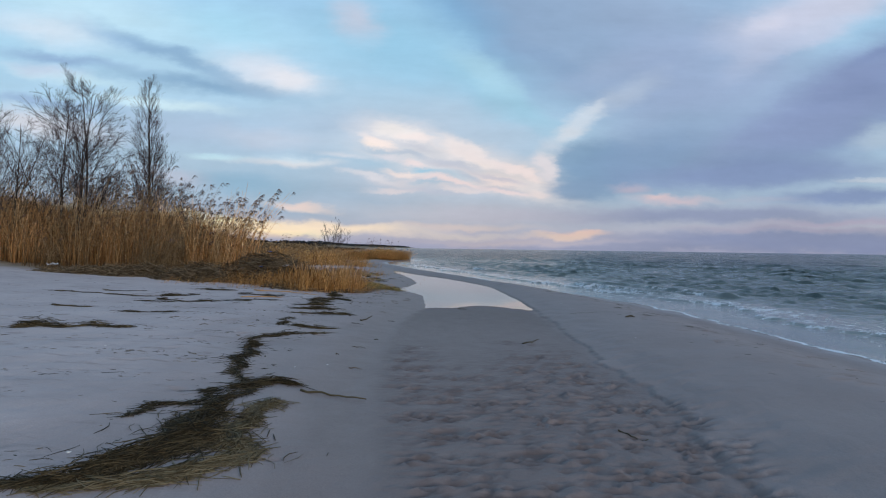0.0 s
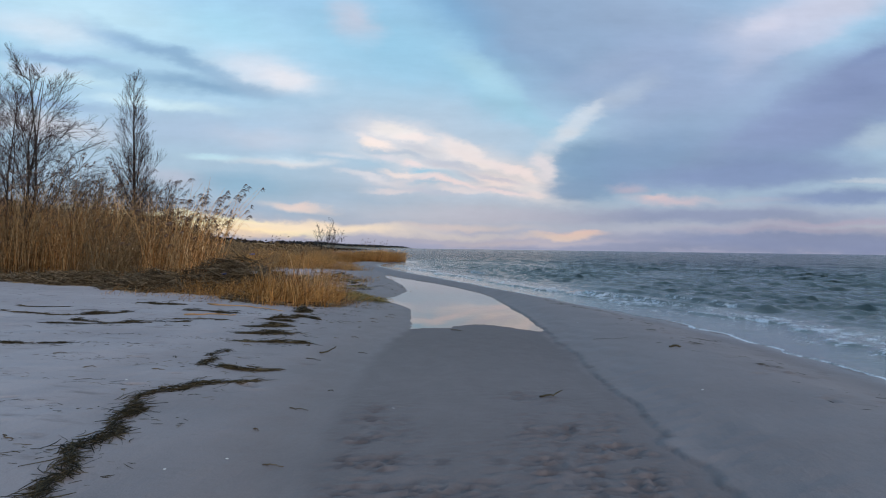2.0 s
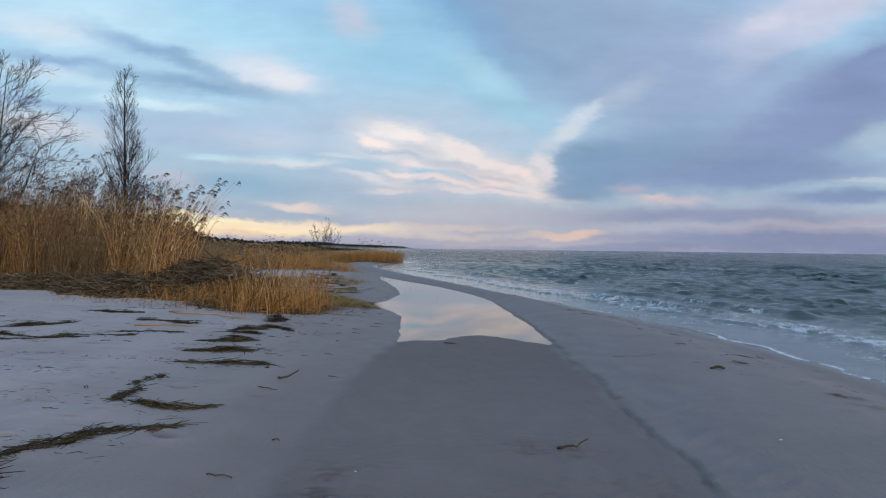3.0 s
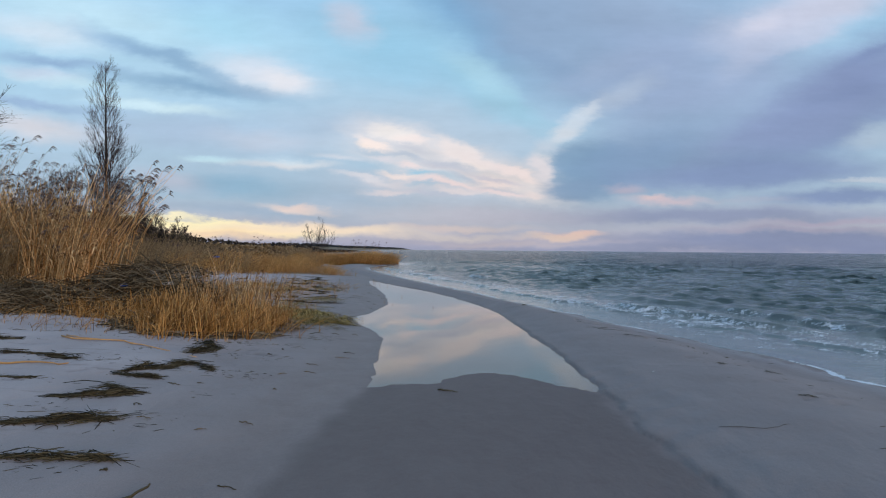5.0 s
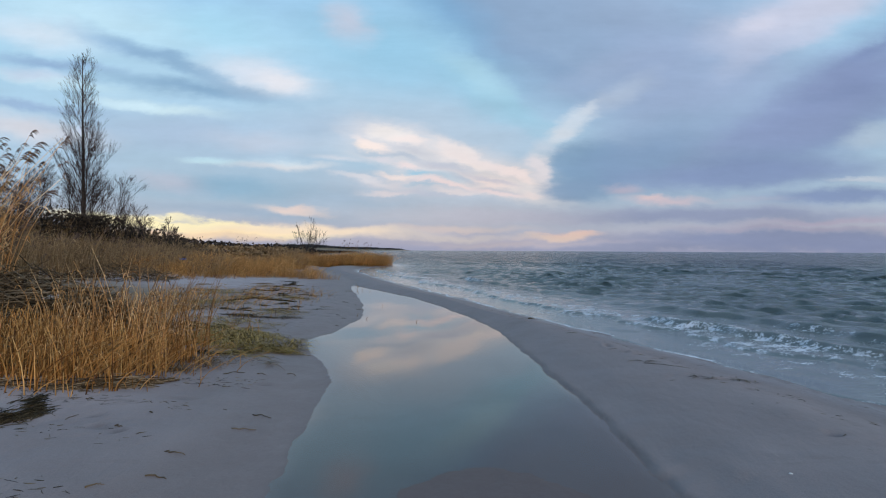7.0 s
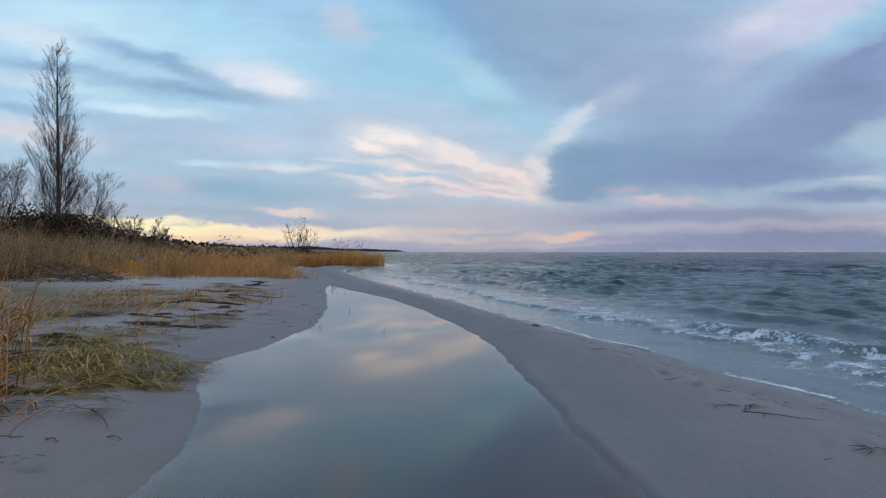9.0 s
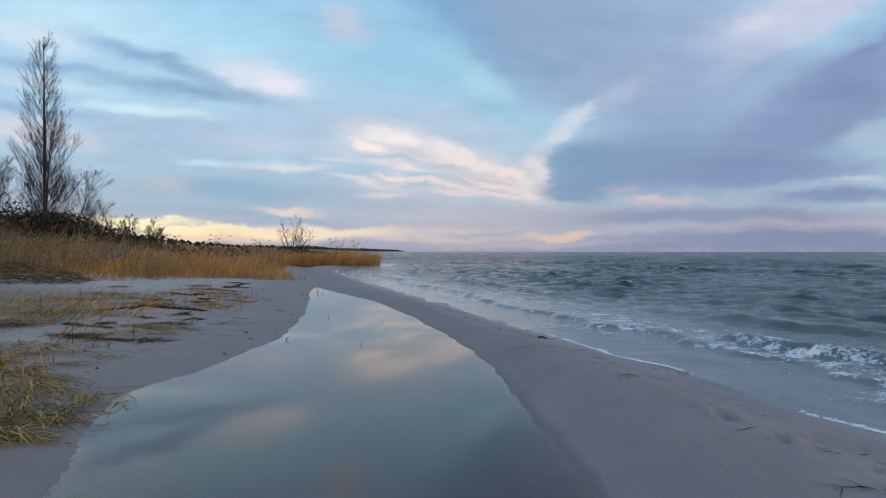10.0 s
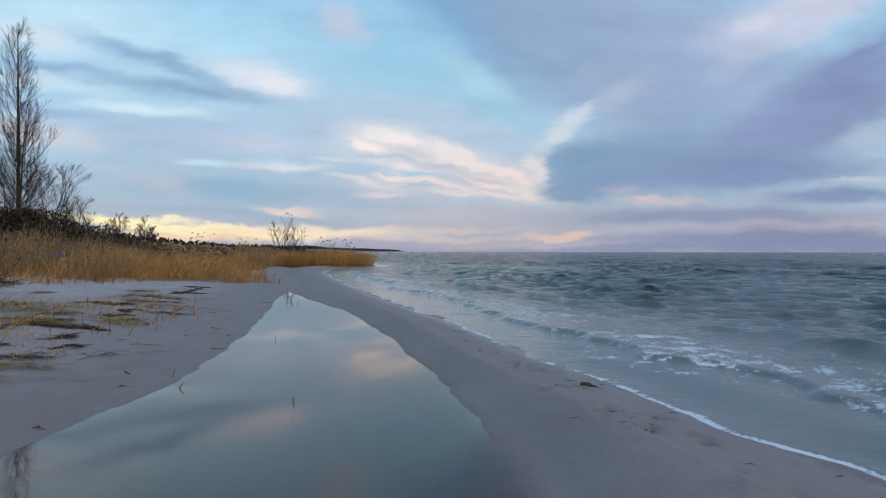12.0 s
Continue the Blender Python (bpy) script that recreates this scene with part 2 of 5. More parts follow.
deck = wt.nodes.new("ShaderNodeBackground")
deck.inputs["Strength"].default_value = 1.04
wt.links.new(lit.outputs[0], deck.inputs[0])
clear = wt.nodes.new("ShaderNodeTexSky")
clear.sky_type, clear.sun_disc = "NISHITA", False
clear.sun_elevation, clear.sun_rotation = SUN_EL, SUN_AZ
clear_bg = wt.nodes.new("ShaderNodeBackground")
clear_bg.inputs["Strength"].default_value = 0.09
wt.links.new(clear.outputs[0], clear_bg.inputs[0])
both = wt.nodes.new("ShaderNodeMixShader")
both.inputs[0].default_value = 0.93
wt.links.new(clear_bg.outputs[0], both.inputs[1])
wt.links.new(deck.outputs[0], both.inputs[2])
wout = wt.nodes.new("ShaderNodeOutputWorld")
wt.links.new(both.outputs[0], wout.inputs[0])

sun = new("sun", bpy.data.lights.new("sun", "SUN"))
sun.data.energy, sun.data.angle, sun.data.color = 1.85, radians(20), (1.0, 0.88, 0.77)
sun_from = Vector((math.sin(SUN_AZ) * math.cos(SUN_EL), math.cos(SUN_AZ) * math.cos(SUN_EL), math.sin(SUN_EL)))
sun.matrix_world = look(sun_from * 50, (0, 0, 0))
scene.view_settings.exposure = 0.0

# ---- materials ----


def material(name, rough=0.8, spec=0.3):
    m = bpy.data.materials.new(name)
    m.use_nodes = True
    p = m.node_tree.nodes["Principled BSDF"]
    p.inputs["Roughness"].default_value = rough
    p.inputs["Specular IOR Level"].default_value = spec
    return m, m.node_tree, p


def tex_noise(nt, scale, detail=4.0, rough=0.55, stretch=(1, 1, 1), space="Object"):
    c = nt.nodes.new("ShaderNodeTexCoord")
    mp = nt.nodes.new("ShaderNodeMapping")
    mp.inputs["Scale"].default_value = stretch
    nt.links.new(c.outputs[space], mp.inputs[0])
    n = nt.nodes.new("ShaderNodeTexNoise")
    n.inputs["Scale"].default_value, n.inputs["Detail"].default_value, n.inputs["Roughness"].default_value = scale, detail, rough
    nt.links.new(mp.outputs[0], n.inputs["Vector"])
    return n.outputs["Fac"]


def ramp(nt, fac, *stops):
    r = nt.nodes.new("ShaderNodeValToRGB")
    while len(r.color_ramp.elements) < len(stops):
        r.color_ramp.elements.new(0.5)
    for e, (place, tint) in zip(r.color_ramp.elements, stops):
        e.position, e.color = place, (*tint, 1.0)
    nt.links.new(fac, r.inputs[0])
    return r.outputs[0]


def mix_rgb(nt, fac, a, b, mode="MIX"):
    n = nt.nodes.new("ShaderNodeMix")
    n.data_type, n.blend_type = "RGBA", mode
    for key, v in (("Factor", fac), ("A", a), ("B", b)):
        if isinstance(v, (int, float)):
            n.inputs[key].default_value = v
        elif isinstance(v, tuple):
            n.inputs[key].default_value = (*v, 1.0)
        else:
            nt.links.new(v, n.inputs[key])
    return n.outputs["Result"]


def math_node(nt, op, a, b, clamp=False):
    n = nt.nodes.new("ShaderNodeMath")
    n.operation, n.use_clamp = op, clamp
    for i, v in enumerate((a, b)):
        if isinstance(v, (int, float)):
            n.inputs[i].default_value = v
        else:
            nt.links.new(v, n.inputs[i])
    return n.outputs[0]


def bump(nt, p, height, strength, distance):
    b = nt.nodes.new("ShaderNodeBump")
    b.inputs["Strength"].default_value, b.inputs["Distance"].default_value = strength, distance
    nt.links.new(height, b.inputs["Height"])
    nt.links.new(b.outputs[0], p.inputs["Normal"])


def attr(nt, name):
    a = nt.nodes.new("ShaderNodeAttribute")
    a.attribute_name = name
    return a.outputs["Fac"]


def sand_material():
    m, nt, p = material("sand", 0.9, 0.25)
    wet, turf, film_shade, sheen = attr(nt, "wet"), attr(nt, "turf"), attr(nt, "film_shade"), attr(nt, "sheen")
    blotch = tex_noise(nt, 0.9, 5)
    fine = tex_noise(nt, 160, 2, 0.7)
    patchy = tex_noise(nt, 5.0, 5, 0.6, (1, 0.6, 1))
    dry = ramp(nt, blotch, (0.3, (0.405, 0.345, 0.332)), (0.7, (0.495, 0.425, 0.408)))
    damp = ramp(nt, patchy, (0.3, (0.194, 0.152, 0.140)), (0.7, (0.238, 0.192, 0.177)))
    w = math_node(nt, "ADD", wet, math_node(nt, "MULTIPLY", math_node(nt, "SUBTRACT", patchy, 0.5), 0.35), True)
    col = mix_rgb(nt, w, dry, damp)
    col = mix_rgb(nt, 0.35, col, ramp(nt, fine, (0.3, (0.55, 0.55, 0.55)), (0.7, (1.2, 1.2, 1.2))), "MULTIPLY")
    fleck = ramp(nt, tex_noise(nt, 5.5, 6, 0.68, (0.45, 1.6, 1)), (0.56, (1, 1, 1)), (0.70, (0.62, 0.60, 0.58)))
    col = mix_rgb(nt, math_node(nt, "SUBTRACT", 1.0, w, True), col, mix_rgb(nt, 1.0, col, fleck, "MULTIPLY"))
    # wet film on low sand, plus shade painted into troughs, dents and scarp
    col = mix_rgb(nt, film_shade, col, (0.098, 0.068, 0.060))
    litter = ramp(nt, tex_noise(nt, 3.0, 6, 0.7), (0.3, (0.10, 0.075, 0.045)), (0.7, (0.26, 0.19, 0.11)))
    col = mix_rgb(nt, turf, col, litter)
    nt.links.new(col, p.inputs["Base Color"])
    r = nt.nodes.new("ShaderNodeMapRange")
    nt.links.new(w, r.inputs[0])
    r.inputs["To Min"].default_value, r.inputs["To Max"].default_value = 0.95, 0.55
    nt.links.new(math_node(nt, "SUBTRACT", r.outputs[0], math_node(nt, "MULTIPLY", sheen, 0.40)), p.inputs["Roughness"])
    h = math_node(nt, "ADD", math_node(nt, "MULTIPLY", fine, 0.12), tex_noise(nt, 14, 4, 0.6, (1, 0.5, 1)))
    bump(nt, p, h, 0.35, 0.02)
    return m


def sea_material():
    m, nt, p = material("sea_water", 0.09, 0.5)
    p.inputs["IOR"].default_value = 1.33
    foam, shallow, far = attr(nt, "foam"), attr(nt, "shallow"), attr(nt, "far")
    murk = tex_noise(nt, 0.5, 4)
    deep = ramp(nt, murk, (0.3, (0.048, 0.074, 0.076)), (0.7, (0.072, 0.094, 0.084)))
    shoal = ramp(nt, murk, (0.3, (0.11, 0.13, 0.125)), (0.7, (0.15, 0.165, 0.15)))
    # distant water darkened in colour, standing in for steep waves reflecting higher sky
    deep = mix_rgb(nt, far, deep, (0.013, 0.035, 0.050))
    body = mix_rgb(nt, shallow, deep, shoal)
    lace = tex_noise(nt, 5, 6, 0.7)
    bits = tex_noise(nt, 30, 3, 0.6)
    grainy = math_node(nt, "ADD", math_node(nt, "MULTIPLY", lace, 2.2), math_node(nt, "MULTIPLY", bits, 1.0))
    grainy = math_node(nt, "SUBTRACT", grainy, 1.1, True)
    f = math_node(nt, "MULTIPLY", math_node(nt, "SUBTRACT", math_node(nt, "ADD", foam, grainy), 0.98), 4.0, True)
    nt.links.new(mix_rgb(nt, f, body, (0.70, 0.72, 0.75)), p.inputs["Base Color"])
    r = nt.nodes.new("ShaderNodeMapRange")
    nt.links.new(f, r.inputs[0])
    r.inputs["To Min"].default_value, r.inputs["To Max"].default_value = 0.08, 0.8
    nt.links.new(math_node(nt, "ADD", r.outputs[0], math_node(nt, "MULTIPLY", far, 0.09)), p.inputs["Roughness"])
    chop = tex_noise(nt, 3.4, 6, 0.66, (0.45, 1.5, 1))
    small = tex_noise(nt, 9, 3, 0.6, (0.7, 1.2, 1))
    swell = tex_noise(nt, 0.35, 4, 0.55, (0.6, 1.2, 1))
    h = math_node(nt, "ADD", chop, math_node(nt, "MULTIPLY", small, 0.28))
    h = math_node(nt, "ADD", h, math_node(nt, "MULTIPLY", swell, 0.3))
    crests = tex_noise(nt, 2.4, 4, 0.6, (0.7, 1.3, 1))
    h = math_node(nt, "ADD", h, math_node(nt, "MULTIPLY", crests, math_node(nt, "MULTIPLY", far, 1.8)))
    calm = math_node(nt, "SUBTRACT", 1.0, math_node(nt, "MULTIPLY", shallow, 0.85))
    b = nt.nodes.new("ShaderNodeBump")
    b.inputs["Distance"].default_value = 0.26
    nt.links.new(math_node(nt, "MULTIPLY", calm, math_node(nt, "ADD", math_node(nt, "MULTIPLY", far, 1.1), 0.46)), b.inputs["Strength"])
    nt.links.new(h, b.inputs["Height"])
    nt.links.new(b.outputs[0], p.inputs["Normal"])
    return m


def pool_material():
    """Clear still water: a mirror at grazing angles, the bed showing through from above."""
    m = bpy.data.materials.new("pool_water")
    m.use_nodes = True
    nt = m.node_tree
    nt.nodes.remove(nt.nodes["Principled BSDF"])
    through = nt.nodes.new("ShaderNodeBsdfTransparent")
    through.inputs["Color"].default_value = (0.86, 0.88, 0.87, 1)
    mirror = nt.nodes.new("ShaderNodeBsdfGlossy")
    mirror.inputs["Roughness"].default_value = 0.03
    mirror.inputs["Color"].default_value = (0.98, 0.98, 0.98, 1)
    gloss = nt.nodes.new("ShaderNodeFresnel")
    gloss.inputs["IOR"].default_value = 1.39
    swell = nt.nodes.new("ShaderNodeBump")
    swell.inputs["Strength"].default_value, swell.inputs["Distance"].default_value = 0.25, 0.006
    nt.links.new(tex_noise(nt, 1.6, 2, 0.5, (1, 0.5, 1)), swell.inputs["Height"])
    nt.links.new(swell.outputs[0], mirror.inputs["Normal"])
    both = nt.nodes.new("ShaderNodeMixShader")
    nt.links.new(gloss.outputs[0], both.inputs[0])
    nt.links.new(through.outputs[0], both.inputs[1])
    nt.links.new(mirror.outputs[0], both.inputs[2])
    nt.links.new(both.outputs[0], nt.nodes["Material Output"].inputs["Surface"])
    return m


def straw_material(name, dark, mid, pale, rough=0.75, glow_through=0.4):
    """Dry plant matter: every stalk its own tone, darker specks along it."""
    m, nt, p = material(name, rough, 0.25)
    g = nt.nodes.new("ShaderNodeNewGeometry")
    info = nt.nodes.new("ShaderNodeObjectInfo")
    tone = ramp(nt, g.outputs["Random Per Island"], (0.0, dark), (0.45, mid), (1.0, pale))
    spot = tex_noise(nt, 9, 4, 0.7)
    tone = mix_rgb(nt, 0.5, tone, ramp(nt, spot, (0.3, (0.5, 0.48, 0.45)), (0.65, (1.15, 1.15, 1.15))), "MULTIPLY")
    lift = nt.nodes.new("ShaderNodeMapRange")
    nt.links.new(info.outputs["Random"], lift.inputs[0])
    lift.inputs["To Min"].default_value, lift.inputs["To Max"].default_value = 0.78, 1.3
    s = nt.nodes.new("ShaderNodeVectorMath")
    s.operation = "SCALE"
    nt.links.new(tone, s.inputs[0])
    nt.links.new(lift.outputs[0], s.inputs["Scale"])
    nt.links.new(s.outputs[0], p.inputs["Base Color"])
    thin = nt.nodes.new("ShaderNodeBsdfTranslucent")
    nt.links.new(s.outputs[0], thin.inputs["Color"])
    both = nt.nodes.new("ShaderNodeMixShader")
    both.inputs[0].default_value = glow_through
    nt.links.new(p.outputs[0], both.inputs[1])
    nt.links.new(thin.outputs[0], both.inputs[2])
    nt.links.new(both.outputs[0], nt.nodes["Material Output"].inputs["Surface"])
    return m


def bark_material(name, dark, pale):
    m, nt, p = material(name, 0.9, 0.2)
    n = tex_noise(nt, 12, 5, 0.65, (1, 1, 0.25))
    nt.links.new(ramp(nt, n, (0.3, dark), (0.7, pale)), p.inputs["Base Color"])
    bump(nt, p, n, 0.4, 0.02)
    return m


def plain_material(name, a, b, rough, scale=20):
    m, nt, p = material(name, rough, 0.4)
    nt.links.new(ramp(nt, tex_noise(nt, scale, 4, 0.6), (0.3, a), (0.7, b)), p.inputs["Base Color"])
    return m


SAND, SEA, POOL = sand_material(), sea_material(), pool_material()
REED = straw_material("reed_straw", (0.15, 0.068, 0.026), (0.62, 0.32, 0.11), (0.90, 0.64, 0.34))
REED_GOLD = straw_material("reed_gold", (0.13, 0.060, 0.022), (0.55, 0.27, 0.075), (0.85, 0.55, 0.23))
REED_DULL = straw_material("reed_dull", (0.12, 0.076, 0.038), (0.31, 0.197, 0.096), (0.50, 0.36, 0.205))
PLUME = straw_material("reed_plume", (0.060, 0.042, 0.038), (0.15, 0.105, 0.092), (0.27, 0.20, 0.165))
TURF = straw_material("mossy_turf", (0.06, 0.042, 0.018), (0.34, 0.25, 0.08), (0.62, 0.47, 0.21))
WRACK = straw_material("sea_wrack", (0.028, 0.024, 0.015), (0.066, 0.055, 0.032), (0.20, 0.155, 0.088))
HEAP = straw_material("weathered_reed", (0.05, 0.036, 0.022), (0.15, 0.105, 0.06), (0.42, 0.33, 0.22))
HUSK = straw_material("bleached_husk", (0.10, 0.080, 0.045), (0.25, 0.205, 0.12), (0.40, 0.34, 0.22))
BARK = bark_material("bark_grey_brown", (0.022, 0.018, 0.017), (0.060, 0.048, 0.044))
TWIG = bark_material("twig_brown", (0.030, 0.021, 0.022), (0.072, 0.049, 0.049))
SCRUB = straw_material("dark_scrub", (0.016, 0.014, 0.012), (0.045, 0.036, 0.028), (0.10, 0.075, 0.055))
WOODS = straw_material("far_woods", (0.020, 0.024, 0.028), (0.035, 0.040, 0.045), (0.055, 0.058, 0.060))
PLASTIC = plain_material("white_plastic", (0.62, 0.63, 0.66), (0.80, 0.80, 0.82), 0.45)
BLUE = plain_material("blue_plastic", (0.06, 0.10, 0.36), (0.10, 0.16, 0.46), 0.45)
SHELL = plain_material("shell_white", (0.55, 0.52, 0.48), (0.75, 0.72, 0.68), 0.5, 90)

# ---- mesh helpers ----
rng = np.random.default_rng(7)


def mesh_from(name, verts, faces, mat, smooth=True):
    me = bpy.data.meshes.new(name)
    me.from_pydata([tuple(v) for v in verts], [], faces)
    me.materials.append(mat)
    if smooth:
        me.polygons.foreach_set("use_smooth", [True] * len(me.polygons))
    me.update()
    return me


def part(name, me, parent, label=""):
    ob = new(name, me)
    ob.parent = parent
    if label:
        ob["label"] = label
    return ob


class Soup:
    """Collects stalks, tubes and blades into one mesh."""

    def __init__(self):
        self.v, self.f = [], []

    def tube(self, pts, radii, sides=3):
        pts = np.asarray(pts, float)
        n, base = len(pts), len(self.v)
        d = np.empty_like(pts)
        d[0], d[-1] = pts[1] - pts[0], pts[-1] - pts[-2]
        d[1:-1] = pts[2:] - pts[:-2]
        rx, ry, rz = (0.31, 0.95, 0.07) if abs(d[0][1]) < 0.8 * math.sqrt(float(d[0] @ d[0]) + 1e-12) else (0.95, 0.1, 0.3)
        a = np.stack([d[:, 1] * rz - d[:, 2] * ry, d[:, 2] * rx - d[:, 0] * rz, d[:, 0] * ry - d[:, 1] * rx], 1)
        a /= np.sqrt((a * a).sum(1))[:, None] + 1e-9
        b = np.stack([d[:, 1] * a[:, 2] - d[:, 2] * a[:, 1], d[:, 2] * a[:, 0] - d[:, 0] * a[:, 2], d[:, 0] * a[:, 1] - d[:, 1] * a[:, 0]], 1)
        b /= np.sqrt((b * b).sum(1))[:, None] + 1e-9
        t = np.arange(sides) * (2 * math.pi / sides)
        ring = a[:, None] * np.cos(t)[None, :, None] + b[:, None] * np.sin(t)[None, :, None]
        self.v += (pts[:, None] + ring * np.asarray(radii, float)[:, None, None]).reshape(-1, 3).tolist()
        for i in range(n - 1):
            p = base + i * sides
            for k in range(sides):
                q = p + (k + 1) % sides
                self.f.append((p + k, q, q + sides, p + k + sides))
        self.f.append(tuple(range(base + (n - 1) * sides, base + n * sides)))
        self.f.append(tuple(range(base + sides - 1, base - 1, -1)))

    def blade(self, pts, widths):
        """A folded leaf blade, V-shaped across, along pts."""
        pts = np.asarray(pts, float)
        base, n = len(self.v), len(pts)
        d = np.empty_like(pts)
        d[0], d[-1] = pts[1] - pts[0], pts[-1] - pts[-2]
        d[1:-1] = pts[2:] - pts[:-2]
        s = np.stack([d[:, 1], -d[:, 0], 0 * d[:, 0]], 1)
        s /= np.sqrt((s * s).sum(1))[:, None] + 1e-9
        w = np.asarray(widths, float)[:, None]
        rise = np.array((0, 0, 0.4)) * w
        self.v += np.stack([pts - s * w + rise, pts, pts + s * w + rise], 1).reshape(-1, 3).tolist()
        for i in range(n - 1):
            a = base + 3 * i
            self.f += [(a, a + 1, a + 4, a + 3), (a + 1, a + 2, a + 5, a + 4)]

    def lump(self, c, size, squash=1.0):
        """A small uneven leaf clump: a jittered octahedron."""
        base = len(self.v)
        for e in ((1, 0, 0), (-1, 0, 0), (0, 1, 0), (0, -1, 0), (0, 0, squash), (0, 0, -squash)):
            self.v.append(np.asarray(c) + np.asarray(e) * size * rng.uniform(0.5, 1.3) + rng.normal(0, size * 0.2, 3))
        for a, b, d in ((0, 2, 4), (2, 1, 4), (1, 3, 4), (3, 0, 4), (2, 0, 5), (1, 2, 5), (3, 1, 5), (0, 3, 5)):
            self.f.append((base + a, base + b, base + d))

    def mesh(self, name, mat, smooth=True):
        return mesh_from(name, self.v, self.f, mat, smooth)


def smooth(a, b, x):
    t = np.clip((x - a) / (b - a), 0, 1)
    return t * t * (3 - 2 * t)


def curve_of(y, table):
    ys, xs = zip(*table)
    return np.interp(y, ys, xs)


def soft_curve(table, reach=0.5):
    """A smoothed line x(y) through a table of (y, x)."""
    yy = np.arange(table[0][0], min(table[-1][0], 90.0), 0.1)
    xx = curve_of(yy, table)
    k = np.hanning(int(reach / 0.1) * 2 + 3)
    xs = np.convolve(np.pad(xx, len(k) // 2, mode="edge"), k / k.sum(), mode="valid")
    return lambda y: np.where(np.asarray(y) < yy[-1] - 1, np.interp(y, yy, xs), curve_of(y, table))


def wave_noise(x, y, scale, seed, octaves=3):
    """Cheap smooth noise, about -1..1, from turned sine pairs."""
    r = np.random.default_rng(seed)
    out, amp = np.zeros(np.broadcast(x, y).shape), 1.0
    for o in range(octaves):
        for i in range(5):
            a, ph = r.uniform(0, 6.28), r.uniform(0, 6.28)
            k = 6.28 / scale * (1.9 ** o) * r.uniform(0.6, 1.4)
            out = out + amp * np.sin(k * (x * math.cos(a) + y * math.sin(a)) + ph) / 3.2
        amp *= 0.55
    return out / 1.6


def patchy(x, y):
    """Quick unevenness at one place, about -1..1, half a metre across."""
    return 0.5 * (math.sin(9.1 * x + 3.7 * y + 2 * math.sin(4.3 * y)) * math.sin(11.3 * y - 2.9 * x) + math.sin(5.2 * x - 17.0 * y + 1.7 * math.sin(6.1 * x)))


# ---- the plan of the shore: lines x(y) ----
shore = soft_curve([(-60, 6.5), (0, 4.2), (5, 4.0), (9, 3.72), (11.4, 3.5), (13.5, 3.1), (15.5, 2.45), (17.5, 1.78), (19.5, 1.02), (22, 0.2), (25.3, -1.1),
                    (30, -2.8), (38, -5.4), (42, -6.2), (46, -6.0), (49, -5.2), (52, -5.6), (56, -8), (65, -14), (80, -22), (120, -36), (400, -100),
                    (1000, -210), (2300, -255), (2420, -400), (2500, -3000), (5000, -6000)], 1.2)
pool_left = soft_curve([(-40, 0.2), (0, -0.15), (5, -0.35), (6.1, -0.6), (8.2, -0.83), (10, -0.95), (11.9, -0.85), (12.2, -0.8), (13.5, -0.9), (14.6, -1.05),
                        (15.2, -1.22), (16.2, -1.7), (16.8, -1.86), (17.6, -1.64), (19, -1.67), (20, -1.8), (21.4, -2.05), (22.3, -2.3), (24.1, -2.74),
                        (25.5, -3.15), (27.4, -3.5), (30, -3.9), (40, -7.5), (60, -12), (90, -26)], 0.4)
pool_right = soft_curve([(-40, 1.4), (0, 1.2), (5.3, 1.25), (6.1, 1.3), (6.8, 1.28), (7.6, 1.16), (9.2, 1.1), (10.4, 1.1), (12, 0.99), (12.5, 1.0), (13.5, 0.96),
                         (14.6, 0.77), (15.3, 0.71), (16, 0.66), (17.3, 0.51), (18.4, 0.28), (19.2, 0.06), (20.6, -0.34), (22, -0.86), (23.7, -1.5), (25.5, -2.5),
                         (27.4, -3.46), (30, -3.9), (40, -7.5), (60, -12), (90, -26)], 0.4)


